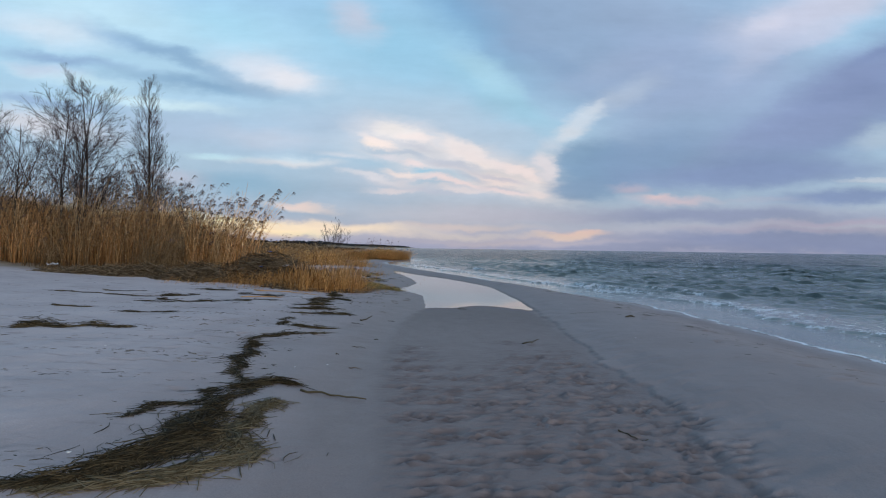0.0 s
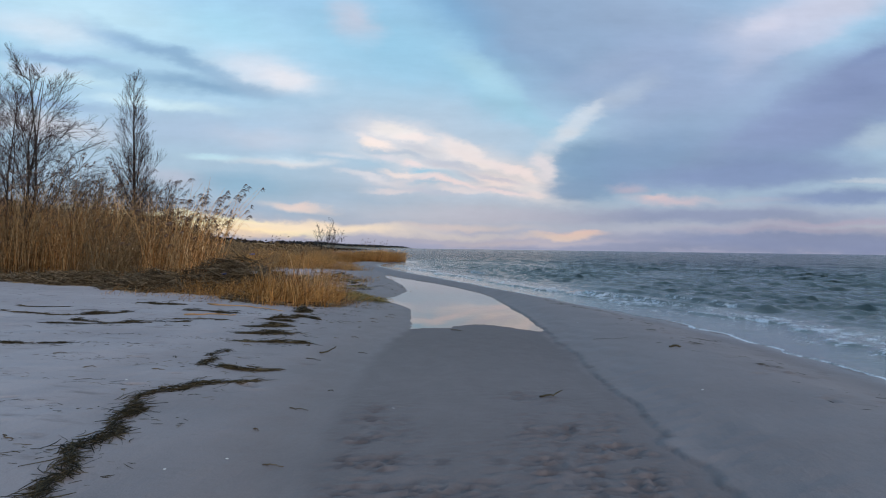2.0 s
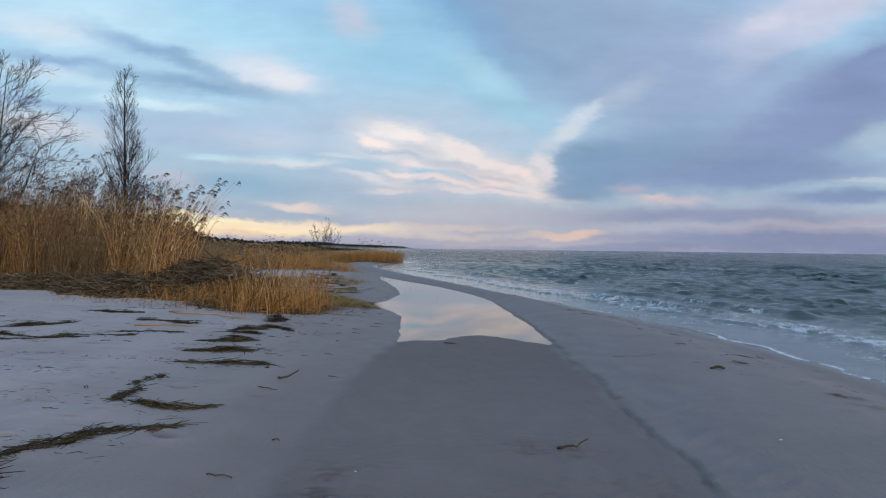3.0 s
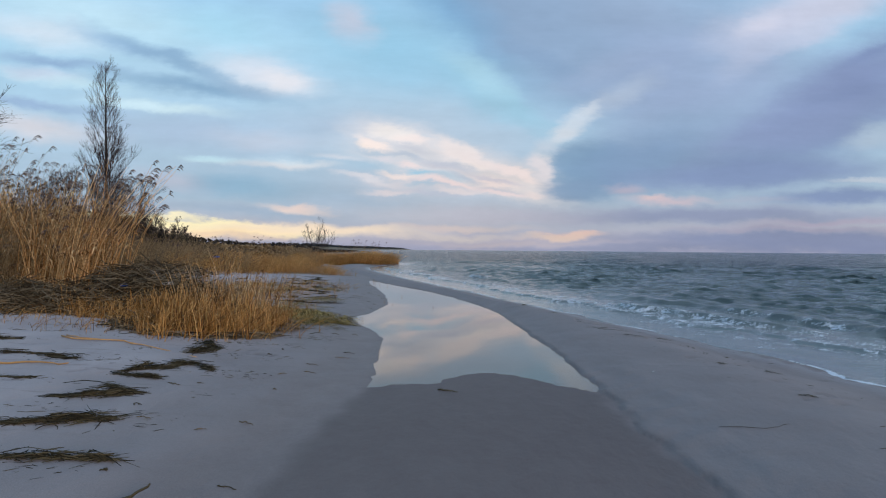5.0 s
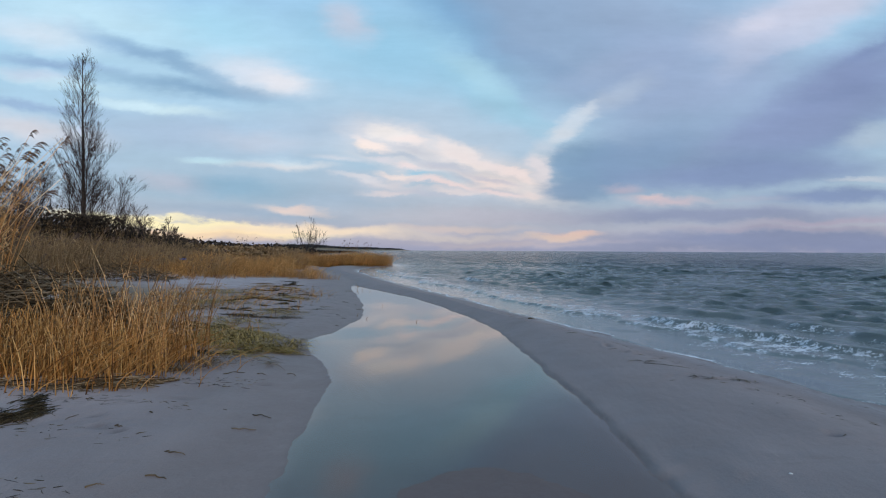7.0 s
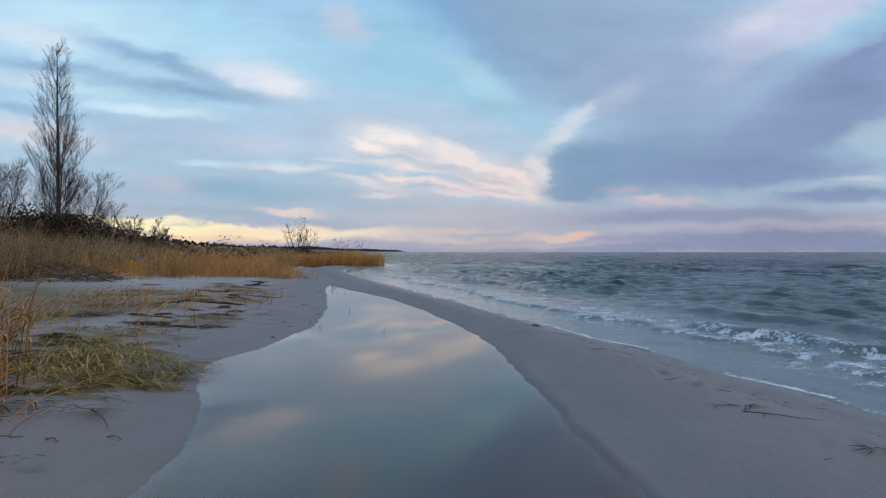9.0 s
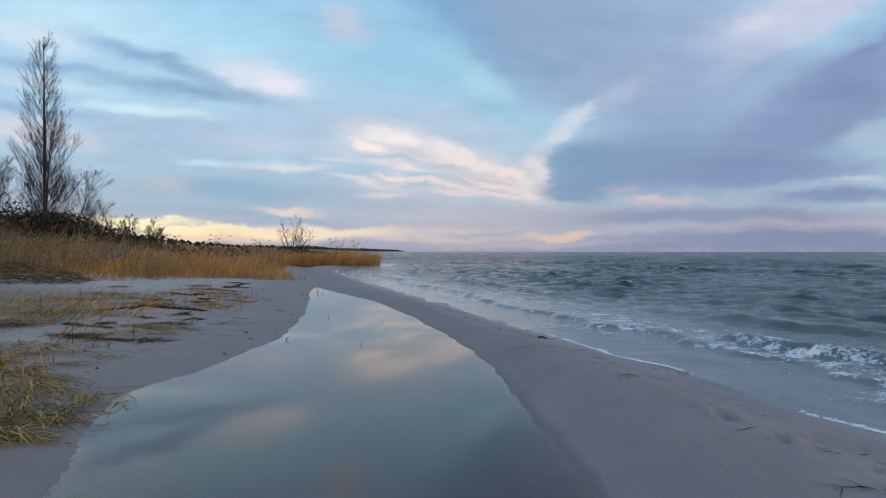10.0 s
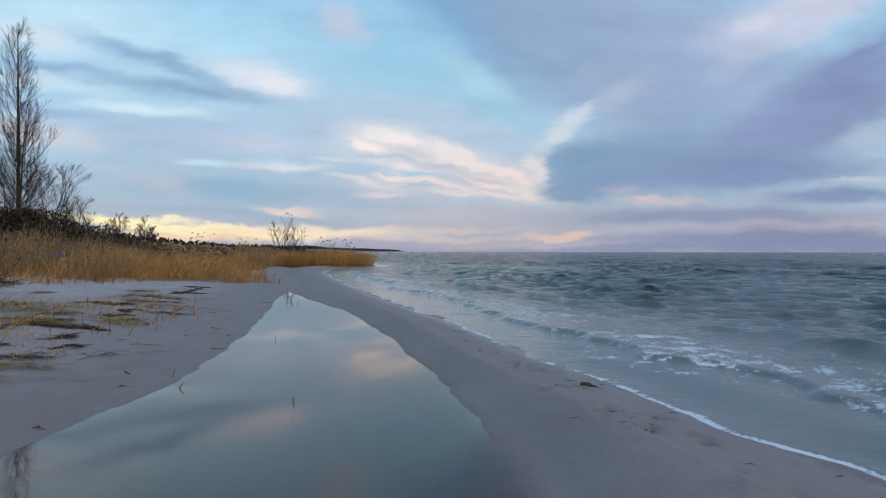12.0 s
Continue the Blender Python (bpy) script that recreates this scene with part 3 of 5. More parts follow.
def land(x, y):
    """Height of the sand, how wet and overgrown it is, and the shade painted into its hollows."""
    x, y = np.broadcast_arrays(np.asarray(x, float), np.asarray(y, float))
    wob = 0.05 * wave_noise(x, y, 1.3, 3)
    jag = 0.035 * wave_noise(x, y, 0.35, 11)
    near = smooth(95, 60, y)
    xl, xr, xs = pool_left(y) + wob * 0.8 + jag * 0.7, pool_right(y) + wob * np.where(y < 13, 1.3, 0.9) + jag * np.where(y < 13, 1.4, 0.3), shore(y)
    slope = np.where(y < 30, 0.93, 0.85)
    out = (x - xs) * slope                         # seawards of the waterline
    left, right = xl - x, x - xr
    inner = np.minimum(-left, -right)
    # floor of the pool and of the drained channel before it
    end = 12.2 + 0.62 * np.exp(-((x - 0.2) / 0.5) ** 2) - 0.12 * smooth(0.5, 1.0, x) + 0.10 * wave_noise(x, y, 0.45, 12)
    floor = np.interp(y - end, [-14, -3, 0, 0.6, 2.4, 20], [0.03, 0.022, 0.0, -0.022, -0.13, -0.13])
    edge = smooth(0, 0.55, inner)
    bed = np.where(floor < 0, floor * edge, floor)
    # left bank, beach and dune
    l = np.maximum(left, 0)
    bank = np.maximum(floor, 0) + 0.055 * smooth(0, 0.7, l) + 0.075 * smooth(0.4, 2.6, l) + 0.12 * smooth(2.5, 8, l)
    bank = bank + 0.35 * smooth(7, 14, l) + 1.5 * smooth(16, 34, l) * smooth(18, 40, y) + 0.9 * smooth(40, 120, l)
    # right scarp and bar, falling to the sea
    r = np.maximum(right, 0)
    span = np.maximum(xs - xr, 0.4)
    q = np.clip(r / span, 0, 1)
    scarp = 0.014 * smooth(0, 0.045, r) * smooth(19, 15, y) + 0.03 * smooth(0, 0.5, r)
    bar = np.maximum(floor, 0) * (1 - q) + (scarp + 0.075 * np.sin(np.pi * np.clip(q, 0, 1)) ** 1.2) * (1 - smooth(0.45, 1.0, q) * 0.999)
    z = np.where(left > 0, bank, np.where(right > 0, bar, bed))
    z = np.where(out > 0, np.maximum(-0.055 * out, -2.5), z)
    z = np.where((out > -0.6) & (out <= 0), np.minimum(z, 0.002 - 0.085 * out), z)
    # uneven sand: soft swells, footmarks on the upper beach, ripples in the channel
    dry_side = smooth(0.5, 2.0, l) * near
    z = z + 0.012 * wave_noise(x, y, 1.6, 21) * smooth(0.1, 0.8, np.maximum(l, r * 0.7)) * near * (out < 0)
    z = z + 0.006 * wave_noise(x, y, 0.32, 22) * dry_side * (y < 40)
    rip_zone = smooth(8.9, 7.4, y + 0.35 * wave_noise(x, y, 1.1, 31)) * smooth(0.0, 0.25, np.where(y < 6.4, np.minimum(inner + 0.25 * (x > 0), 1), inner))
    rip_zone = rip_zone * (1 - 0.95 * np.exp(-(((x - 0.0) / 0.40) ** 2 + ((y - 7.9) / 0.9) ** 2)))
    rip_zone = np.maximum(rip_zone, 0.7 * np.exp(-(((x - 0.5) / 0.33) ** 2 + ((y - 8.6) / 0.22) ** 2)))
    phase = y / 0.092 + 0.9 * (x - 0.5) ** 2 + 0.75 * wave_noise(x, y, 0.9, 41) + 0.8 * wave_noise(x, y, 0.25, 42) + 0.12 * np.sin(3 * x)
    crest = 1 - np.abs(np.sin(np.pi * phase)) ** 0.8
    broken = 0.62 + 0.8 * wave_noise(x * 1.4, y * 1.4, 0.45, 43)
    z = z + rip_zone * np.clip(broken, 0.05, 1.3) * (0.030 * crest - 0.015)
    dent = np.zeros_like(z)
    # trodden dents along the upper beach and the bar
    r9 = np.random.default_rng(9)
    for i in range(280):
        if i < 90:
            fy = r9.uniform(4, 20)
            fx = float(pool_left(fy)) - 0.4 - abs(r9.normal(0, 1.6))
        else:
            fy = 4.5 + 1.25 * (i % 13) + r9.normal(0, 0.28)
            fx = float(pool_right(fy)) + (float(shore(fy)) - float(pool_right(fy))) * np.clip(r9.normal(0.62, 0.11), 0.2, 0.85)
        fa, fl, fd = r9.normal(0.2, 0.5), r9.uniform(0.03, 0.09), r9.uniform(0.007, 0.022)
        jj, ii = np.nonzero((np.abs(x - fx) < 0.5) & (np.abs(y - fy) < 0.5)) if x.ndim == 2 else ([], [])
        if len(jj):
            dx, dy = x[jj, ii] - fx, y[jj, ii] - fy
            a, b = dx * math.cos(fa) + dy * math.sin(fa), dy * math.cos(fa) - dx * math.sin(fa)
            q2 = (a / fl) ** 2 + (b / (0.45 * fl)) ** 2
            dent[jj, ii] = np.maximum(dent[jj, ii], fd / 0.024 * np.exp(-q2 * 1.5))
            z[jj, ii] += fd * (-np.exp(-q2) + 0.45 * np.exp(-((np.sqrt(q2) - 1.5) / 0.4) ** 2))
    # wet where low, dry where high
    wet = 1 - smooth(0.02, 0.17, np.where(left > 0, z, z + 0.02))
    wet = np.where(inner > -0.12, 1.0, wet)
    wet = np.where(right > 0, np.maximum(0.80 + 0.20 * smooth(0.74, 0.88, q), 0.80 + 0.20 * smooth(0.10, 0.0, r)), wet)
    # ripple troughs: standing wet, with their shading deepened in the colour
    film_shade = 0.85 * rip_zone * np.clip(broken, 0, 1) * smooth(0.42, 0.12, crest)
    # footmarks: shade of the hollows painted in as darker sand
    film_shade = np.maximum(film_shade, 0.65 * dent)
    film_shade = np.maximum(film_shade, 0.50 * smooth(0.005, -0.05, z) * (out < 0))
    film_shade = np.maximum(film_shade, (0.26 + 0.42 * smooth(8.4, 11.5, y)) * smooth(-0.05, 0.10, inner) * (out < 0))
    sheen = 0.6 * smooth(-0.35, -0.02, out) * (out < 0)
    # broken dark line on the scarp: wet edge and shaded face, both painted
    film_shade = np.maximum(film_shade, 0.55 * np.exp(-((right - 0.012) / 0.020) ** 2) * smooth(18, 14, y) * np.clip(0.35 + 1.1 * wave_noise(x, y, 0.35, 52), 0, 1.3))
    wet = np.clip(wet + 0.10 * wave_noise(x, y, 0.9, 51), 0, 1)
    wet = np.where(out > -0.05, 1.0, wet)
    front = 15.0 + 0.5 * wave_noise(x, y, 2.5, 61)
    turf = smooth(0, 1.5, y - front - 0.9) * smooth(-3.2, -5.0, x) * smooth(26, 22, y + 0.5 * x + 4) * 0.9
    turf = np.maximum(turf, smooth(28.6, 30.2, y + 0.9 * wave_noise(x, y, 3, 62)) * smooth(1.0, 2.2, left))
    turf = np.maximum(turf, smooth(11, 13, left) * smooth(14, 17, y))
    turf = np.maximum(turf, 0.8 * smooth(44.5, 46, y) * smooth(0.2, 0.8, -out))
    return z, wet, np.clip(turf, 0, 1), np.clip(film_shade, 0, 1), np.clip(sheen, 0, 1)


GRID = {}


def ground_zs(x, y):
    """Heights of the finished ground sheet, between its grid lines."""
    gx, gy, z = GRID["x"], GRID["y"], GRID["z"]
    x, y = np.asarray(x, float), np.asarray(y, float)
    i, j = np.clip(np.searchsorted(gx, x) - 1, 0, len(gx) - 2), np.clip(np.searchsorted(gy, y) - 1, 0, len(gy) - 2)
    u, v = (x - gx[i]) / (gx[i + 1] - gx[i]), (y - gy[j]) / (gy[j + 1] - gy[j])
    return (z[j, i] * (1 - u) + z[j, i + 1] * u) * (1 - v) + (z[j + 1, i] * (1 - u) + z[j + 1, i + 1] * u) * v


def ground_z(x, y):
    return float(ground_zs(x, y))


def graded(spans):
    """Grid lines from (start, stop, first step, growth) spans."""
    out = []
    for a, b, step, grow in spans:
        p = a
        while p < b - step * 0.4:
            out.append(p)
            p += step
            step *= grow
    return np.array(out + [spans[-1][1]])


def sheet(name, xs, ys, zs, mat, attrs):
    n, m = zs.shape
    co = np.stack([xs, ys, zs], -1).reshape(-1, 3)
    idx = np.arange(n * m).reshape(n, m)
    quads = np.stack([idx[:-1, :-1], idx[:-1, 1:], idx[1:, 1:], idx[1:, :-1]], -1).reshape(-1, 4)
    me = bpy.data.meshes.new(name)
    me.vertices.add(len(co))
    me.vertices.foreach_set("co", co.ravel())
    me.loops.add(quads.size)
    me.loops.foreach_set("vertex_index", quads.ravel())
    me.polygons.add(len(quads))
    me.polygons.foreach_set("loop_start", np.arange(0, quads.size, 4))
    me.polygons.foreach_set("use_smooth", np.ones(len(quads), bool))
    for key, values in attrs.items():
        me.attributes.new(key, "FLOAT", "POINT").data.foreach_set("value", values.ravel().astype(np.float32))
    me.materials.append(mat)
    me.update(calc_edges=True)
    me.validate()
    return new(name, me)


# ---- ground ----
def build_ground():
    gx = np.concatenate([-graded([(9, 60, 0.4, 1.09), (60, 4800, 6, 1.2)])[::-1], graded([(-8.9, -3, 0.08, 1), (-3, -1.1, 0.045, 1), (-1.1, 0.4, 0.03, 1), (0.4, 1.5, 0.02, 1), (1.5, 1.7, 0.03, 1), (1.7, 2.6, 0.05, 1), (2.6, 6, 0.08, 1),
                         (6, 60, 0.3, 1.15), (60, 4800, 10, 1.25)])])
    gy = np.concatenate([-graded([(1, 60, 0.5, 1.15), (60, 4800, 10, 1.3)])[::-1], graded([(-0.9, 3, 0.1, 1), (3, 9.4, 0.019, 1), (9.4, 24, 0.055, 1),
                         (24, 60, 0.1, 1.02), (60, 4900, 1.5, 1.06)])])
    X, Y = np.meshgrid(gx, gy)
    z, wet, turf, film_shade, sheen = land(X, Y)
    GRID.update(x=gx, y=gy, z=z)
    tagged(sheet("ground", X, Y, z, SAND, {"wet": wet, "turf": turf, "film_shade": film_shade, "sheen": sheen}), "pale damp beach sand, rippled and darker in the drained channel", "sand", kind="structure")


build_ground()


# ---- pool ----
def build_pool():
    gy = np.arange(11.3, 28.3, 0.12)
    t = np.linspace(0, 1, 22)
    l, r = pool_left(gy) - 0.25, pool_right(gy) + 0.22
    X = l[:, None] + (r - l)[:, None] * t
    Y = np.repeat(gy[:, None], len(t), 1)
    ob = sheet("pool_water", X, Y, np.zeros_like(X), POOL, {})
    tagged(ob, "still shallow pool of rainwater mirroring the evening clouds", "water", kind="structure")
    ob.visible_shadow = False


build_pool()


# ---- sea ----
def build_sea():
    a = np.concatenate([[0.0, 0.02, 0.05], graded([(0.09, 7, 0.058, 1), (7, 20, 0.1, 1), (20, 140, 0.11, 1.016), (140, 9000, 3, 1.12)])])
    gy = np.concatenate([-graded([(-2, 60, 0.4, 1.2), (60, 4800, 15, 1.4)])[::-1], graded([(2.1, 5, 0.15, 1), (5, 24, 0.06, 1), (24, 40, 0.09, 1), (40, 4950, 0.1, 1.0095)])])
    A, Y = np.meshgrid(a, gy)
    lap = 0.14 * wave_noise(np.zeros_like(gy), gy, 2.2, 71) + 0.05 * wave_noise(np.zeros_like(gy), gy, 0.6, 72)
    X = (shore(gy) + np.where(gy < 60, lap, 0) - 0.02)[:, None] + A
    step_a, step_y = np.gradient(a), np.gradient(gy)
    step = np.maximum(step_a[None, :], step_y[:, None])
    r = np.random.default_rng(5)
    H, DX, DY = np.zeros_like(X), np.zeros_like(X), np.zeros_like(X)
    off = np.minimum(A, 60) + np.maximum(Y - 45, 0)
    for lam in np.geomspace(0.22, 9.0, 100):
        ang = math.atan2(-0.80, -0.60) + r.normal(0, 0.62)
        start, strong = r.uniform(0, 6.28), r.uniform(0.5, 1.3)
        rows, cols = np.nonzero(step_y < lam / 2.2)[0], np.nonzero(step_a < lam / 2.2)[0]
        if not len(rows) or not len(cols):
            continue
        cut = (slice(rows[0], rows[-1] + 1), slice(0, cols[-1] + 1))
        k, o = 2 * math.pi / lam, off[cut]
        ph = k * (X[cut] * math.cos(ang) + Y[cut] * math.sin(ang)) + start
        body = 0.55 if lam < 0.35 else 1.0 + 0.6 * smooth(6, 25, o) if lam < 1.2 else 0.2 + 0.7 * smooth(8, 30, o) if lam < 3 else 0.5 * smooth(25 + 6 * lam, 70 + 12 * lam, o)
        amp = 0.0085 * lam ** 0.5 * strong * body * smooth(0.3 + 0.7 * lam, 3.0 + 3.2 * lam, o) * smooth(2.2, 4.5, lam / step[cut])
        H[cut] += amp * np.cos(ph)
        DX[cut] -= amp * 1.25 * math.cos(ang) * np.sin(ph)
        DY[cut] -= amp * 1.25 * math.sin(ang) * np.sin(ph)
    group = 0.8 + 0.5 * wave_noise(X, Y, 11, 81, 2)
    H, DX, DY = H * group, DX * group, DY * group
    # low breakers running in along the shore
    bend = A + 0.35 * wave_noise(X, Y, 5, 82, 2)
    foam = np.zeros_like(X)
    for place, high, seed in ((3.1, 0.13, 2), (5.4, 0.17, 3)):
        live = np.clip(-0.05 + 0.95 * wave_noise(X * 0.4, Y, 5.5, 90 + seed, 2), 0, 1) * smooth(45, 36, Y)
        d = bend - place
        H += high * live * np.where(d < 0, np.exp(-(d / 0.14) ** 2), np.exp(-(d / 0.42) ** 2))
        foam = np.maximum(foam, smooth(0.35, 0.8, live) * np.exp(-((d + 0.13) / 0.16) ** 2) * 0.60)
        foam = np.maximum(foam, 0.27 * smooth(0.25, 0.7, live) * np.where(d < 0, np.exp(-(d / 0.8) ** 2), 0))
    # the last bore: a small step with lace behind it
    bore = A - 1.05 - 0.38 * wave_noise(X * 0, Y, 5.0, 98, 2) - 0.16 * wave_noise(X, Y, 1.2, 99)
    near_y = smooth(46, 36, Y)
    H += near_y * 0.030 * smooth(-0.03, 0.05, bore) * smooth(1.6, 0.2, bore)
    ragged = np.clip(0.55 + 0.8 * wave_noise(X * 0.5, Y, 1.7, 101, 3), 0.1, 1)
    foam = np.maximum(foam, near_y * 0.74 * ragged * np.exp(-(bore / 0.05) ** 2))
    # one curling breaker close to the sand
    d = A - 1.62 - 0.12 * wave_noise(X * 0, Y, 1.5, 103, 2) + 0.10 * (Y - 17.5)
    curl = smooth(15.0, 16.4, Y) * smooth(19.2, 18.6, Y) * (0.8 + 0.2 * wave_noise(X, Y, 0.9, 104))
    H += 0.11 * curl * np.where(d < 0, np.exp(-(d / 0.10) ** 2), np.exp(-(d / 0.34) ** 2)) + 0.02 * curl * wave_noise(X, Y, 0.14, 105, 2) * np.exp(-((d + 0.10) / 0.16) ** 2)
    foam = np.maximum(foam, 0.78 * curl * smooth(18.9, 18.3, Y + 0.5 * wave_noise(X * 0, Y, 0.6, 106)) * np.exp(-((d + 0.11) / 0.13) ** 2))
    foam = np.maximum(foam, 0.9 * curl * np.exp(-((Y - 18.75) / 0.12) ** 2 - ((d + 0.02) / 0.10) ** 2))
    foam = np.maximum(foam, near_y * (0.44 + 0.16 * wave_noise(X, Y, 2.6, 100, 2)) * smooth(-0.02, 0.04, bore) * smooth(1.5, 0.5, bore))
    edge_live = np.clip(0.78 + 0.85 * wave_noise(X * 0, Y, 3.0, 95, 3), 0, 1)
    foam = np.maximum(foam, edge_live * 0.95 * np.exp(-((A - 0.03) / 0.06) ** 2) * smooth(60, 40, Y))
    foam = np.maximum(foam, 0.38 * np.exp(-((A - 0.9 - 0.4 * wave_noise(X, Y, 3, 96)) / 0.25) ** 2) * smooth(40, 30, Y))
    foam = np.maximum(foam, 0.36 * smooth(0.20, 0.34, H) * smooth(2, 5, A))
    foam = np.maximum(foam, (0.17 + 0.14 * wave_noise(X, Y, 2, 97)) * smooth(0.2, 0.8, A) * smooth(4.5, 2.0, A))
    foam = np.maximum(foam, 0.36 * smooth(24, 32, Y) * smooth(2.2, 0.4, A) * smooth(70, 45, Y))
    shallow = smooth(6.0 - 3.0 * smooth(20, 30, Y), 0.3, A)
    Z = 0.004 + np.maximum(H, -0.03 * A) + 0.012 * smooth(0.1, 1, A)
    bed = np.where(A < 3, land(X, Y)[0], -1.0)
    thin = bed - 0.002 + 0.007 * smooth(0, 0.06, A)
    Z = np.where(A < 3, np.maximum(thin + (Z - thin) * smooth(0.05, 0.7, A), thin), Z)
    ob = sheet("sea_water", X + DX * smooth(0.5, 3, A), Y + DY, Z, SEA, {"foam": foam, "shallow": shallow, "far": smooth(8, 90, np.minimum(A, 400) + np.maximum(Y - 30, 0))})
    tagged(ob, "choppy grey-green sea with low foaming breakers at the sand", "sea", kind="structure")


build_sea()

# ---- reeds ----
WIND = np.array((0.94, 0.34))          # the stalks lean seawards


def reed_stalk(soup, plumes, x, y, tall, lean, plume, leaves, thick=0.005, sway=0.15):
    way = WIND * lean + rng.normal(0, sway, 2)
    t = np.linspace(0, 1, 5)
    pts = np.stack([x + way[0] * tall * t ** 2, y + way[1] * tall * t ** 2, -0.03 + tall * (t - 0.12 * abs(lean) * t ** 2)], 1)
    soup.tube(pts, thick * np.array((1.0, 0.95, 0.85, 0.7, 0.4)), 3)
    for i in range(leaves):
        s = rng.uniform(0.25, 0.92)
        p = np.array([np.interp(s, t, pts[:, j]) for j in range(3)])
        a = rng.normal(0.35, 1.1)
        out = np.array((math.cos(a), math.sin(a)))
        size = min(1.0, 0.25 + tall / 1.8)
        n = rng.uniform(0.14, 0.34) * size
        u = np.linspace(0, 1, 4)
        curve = np.stack([p[0] + out[0] * n * u * 0.7, p[1] + out[1] * n * u * 0.7, p[2] + n * (0.75 * u - 0.9 * u ** 2)], 1)
        soup.blade(curve, size * np.array((0.004, 0.011, 0.008, 0.001)))
    if plume:
        p = pts[-1]
        n = rng.uniform(0.13, 0.22)
        droop = WIND * rng.uniform(0.4, 0.9) + rng.normal(0, 0.12, 2)
        for k in range(5):
            u = np.linspace(0, 1, 4)
            s = k / 5
            st = p + np.array((droop[0] * s * 0.5, droop[1] * s * 0.5, s * 0.7 - 0.35 * s * s)) * n
            q = droop + rng.normal(0, 0.13, 2)
            m = n * rng.uniform(0.4, 0.65)
            c = np.stack([st[0] + q[0] * m * u, st[1] + q[1] * m * u, st[2] + m * (0.45 * u - 0.75 * u ** 2)], 1)
            plumes.tube(c, np.array((0.003, 0.008, 0.006, 0.0015)), 3)


def reed_clump(kind, count, radius, tall, lean, plume_share, leaves, mat, label, thick=0.005, flat=0.0, sway=0.15):
    """One clump with its stalks and its plumes, standing at the origin."""
    root = tagged(new(kind), label, "reed", kind)
    stalks, plumes = Soup(), Soup()
    for i in range(count):
        a, d = rng.uniform(0, 6.28), radius * math.sqrt(rng.uniform(0, 1))
        h = rng.uniform(*tall) * (1 - 0.15 * d / radius)
        fallen = rng.uniform() < flat
        reed_stalk(stalks, plumes, d * math.cos(a), d * math.sin(a), h, rng.normal(lean, 0.12) + (0.9 if fallen else 0), rng.uniform() < plume_share and not fallen,
                   rng.integers(leaves[0], leaves[1] + 1), thick, sway)
    tagged(part("foliage", stalks.mesh("foliage", mat), root), kind="stuff")
    if plumes.f:
        tagged(part("plume_mass", plumes.mesh("plume_mass", PLUME), root, "dark feathery reed plumes"), kind="stuff")
    return root


def plant(variants, spots, group, sink=0.0, size=(0.85, 1.15), taper=None):
    """Stand copies of the variants on the ground at the spots; taper(x, y) shrinks them towards an edge."""
    for ob in variants:
        ob["group"] = group
    used = set()
    for i, (x, y) in enumerate(spots):
        ob = variants[i % len(variants)]
        s = rng.uniform(*size) * (taper(x, y) if taper else 1.0)
        m = pose(x, y, ground_z(x, y) - sink, 0, 0, rng.uniform(-22, 22)) @ Matrix.Diagonal((s, s, s, 1))
        if ob.name not in used:
            used.add(ob.name)
            ob.matrix_basis = m
        else:
            twin = copy_thing(ob, m)
            twin.matrix_basis = m
    return variants


def spots_in(count, test, x0, x1, y0, y1, apart=0.3):
    got = []
    tries = 0
    while len(got) < count and tries < count * 60:
        tries += 1
        x, y = rng.uniform(x0, x1), rng.uniform(y0, y1)
        if test(x, y) and all((x - a) ** 2 + (y - b) ** 2 > apart * apart for a, b in got):
            got.append((x, y))
    return got


# tall bed on the upper beach
def tall_front(x):
    return float(np.interp(x, [-16, -10.5, -8.2, -6.5, -5.2], [18.2, 17.3, 16.6, 16.2, 16.2]))


def in_tall(x, y, deep=2.4):
    return y > tall_front(x) and y < tall_front(x) + deep and x < -6.5 - 0.62 * (y - 16.5)


def tussock(x, y):
    """Where the bed grows thick: above 0 in a tussock, below in a gap."""
    return math.sin(1.9 * x + 0.6) + 0.7 * math.sin(3.7 * x - 1.3 * y) + 0.25


tall = [reed_clump("tall_reed_clump", 84, 0.44, (0.8, 2.35), 0.08, 0.10, (2, 4), REED, "dense dry golden-orange reeds in a thick tussock", 0.005, 0.0, 0.13) for i in range(4)]
plant(tall, spots_in(34, lambda x, y: in_tall(x, y) and tussock(x, y) > 0, -15, -5.8, 16, 21.5, 0.42), "tall reed bed", size=(0.75, 1.15))
crest = [reed_clump("plumed_reed_clump", 36, 0.55, (1.6, 3.05), 0.14, 0.65, (1, 3), REED_DULL, "tall thin brown reeds with dark nodding plumes", 0.0045, 0.0, 0.13) for i in range(3)]
plant(crest, spots_in(30, lambda x, y: in_tall(x, y, 3.0), -15, -5.8, 16.4, 21.5, 0.6), "tall reed bed", size=(0.75, 1.1))
worn = [reed_clump("brown_reed_clump", 62, 0.45, (0.4, 1.7), 0.12, 0.05, (2, 4), REED_DULL, "dull brown broken reeds between the golden tussocks", 0.0048, 0.18, 0.2) for i in range(3)]
plant(worn, spots_in(30, lambda x, y: in_tall(x, y) and tussock(x, y) <= 0.1, -15, -5.8, 16, 21.5, 0.42), "tall reed bed", size=(0.7, 1.15))
edge = [reed_clump("tall_reed_clump", 56, 0.40, (1.2, 2.3), 0.17, 0.5, (2, 3), REED, "leaning dry reeds with dark plumes at the bed's edge") for i in range(2)]
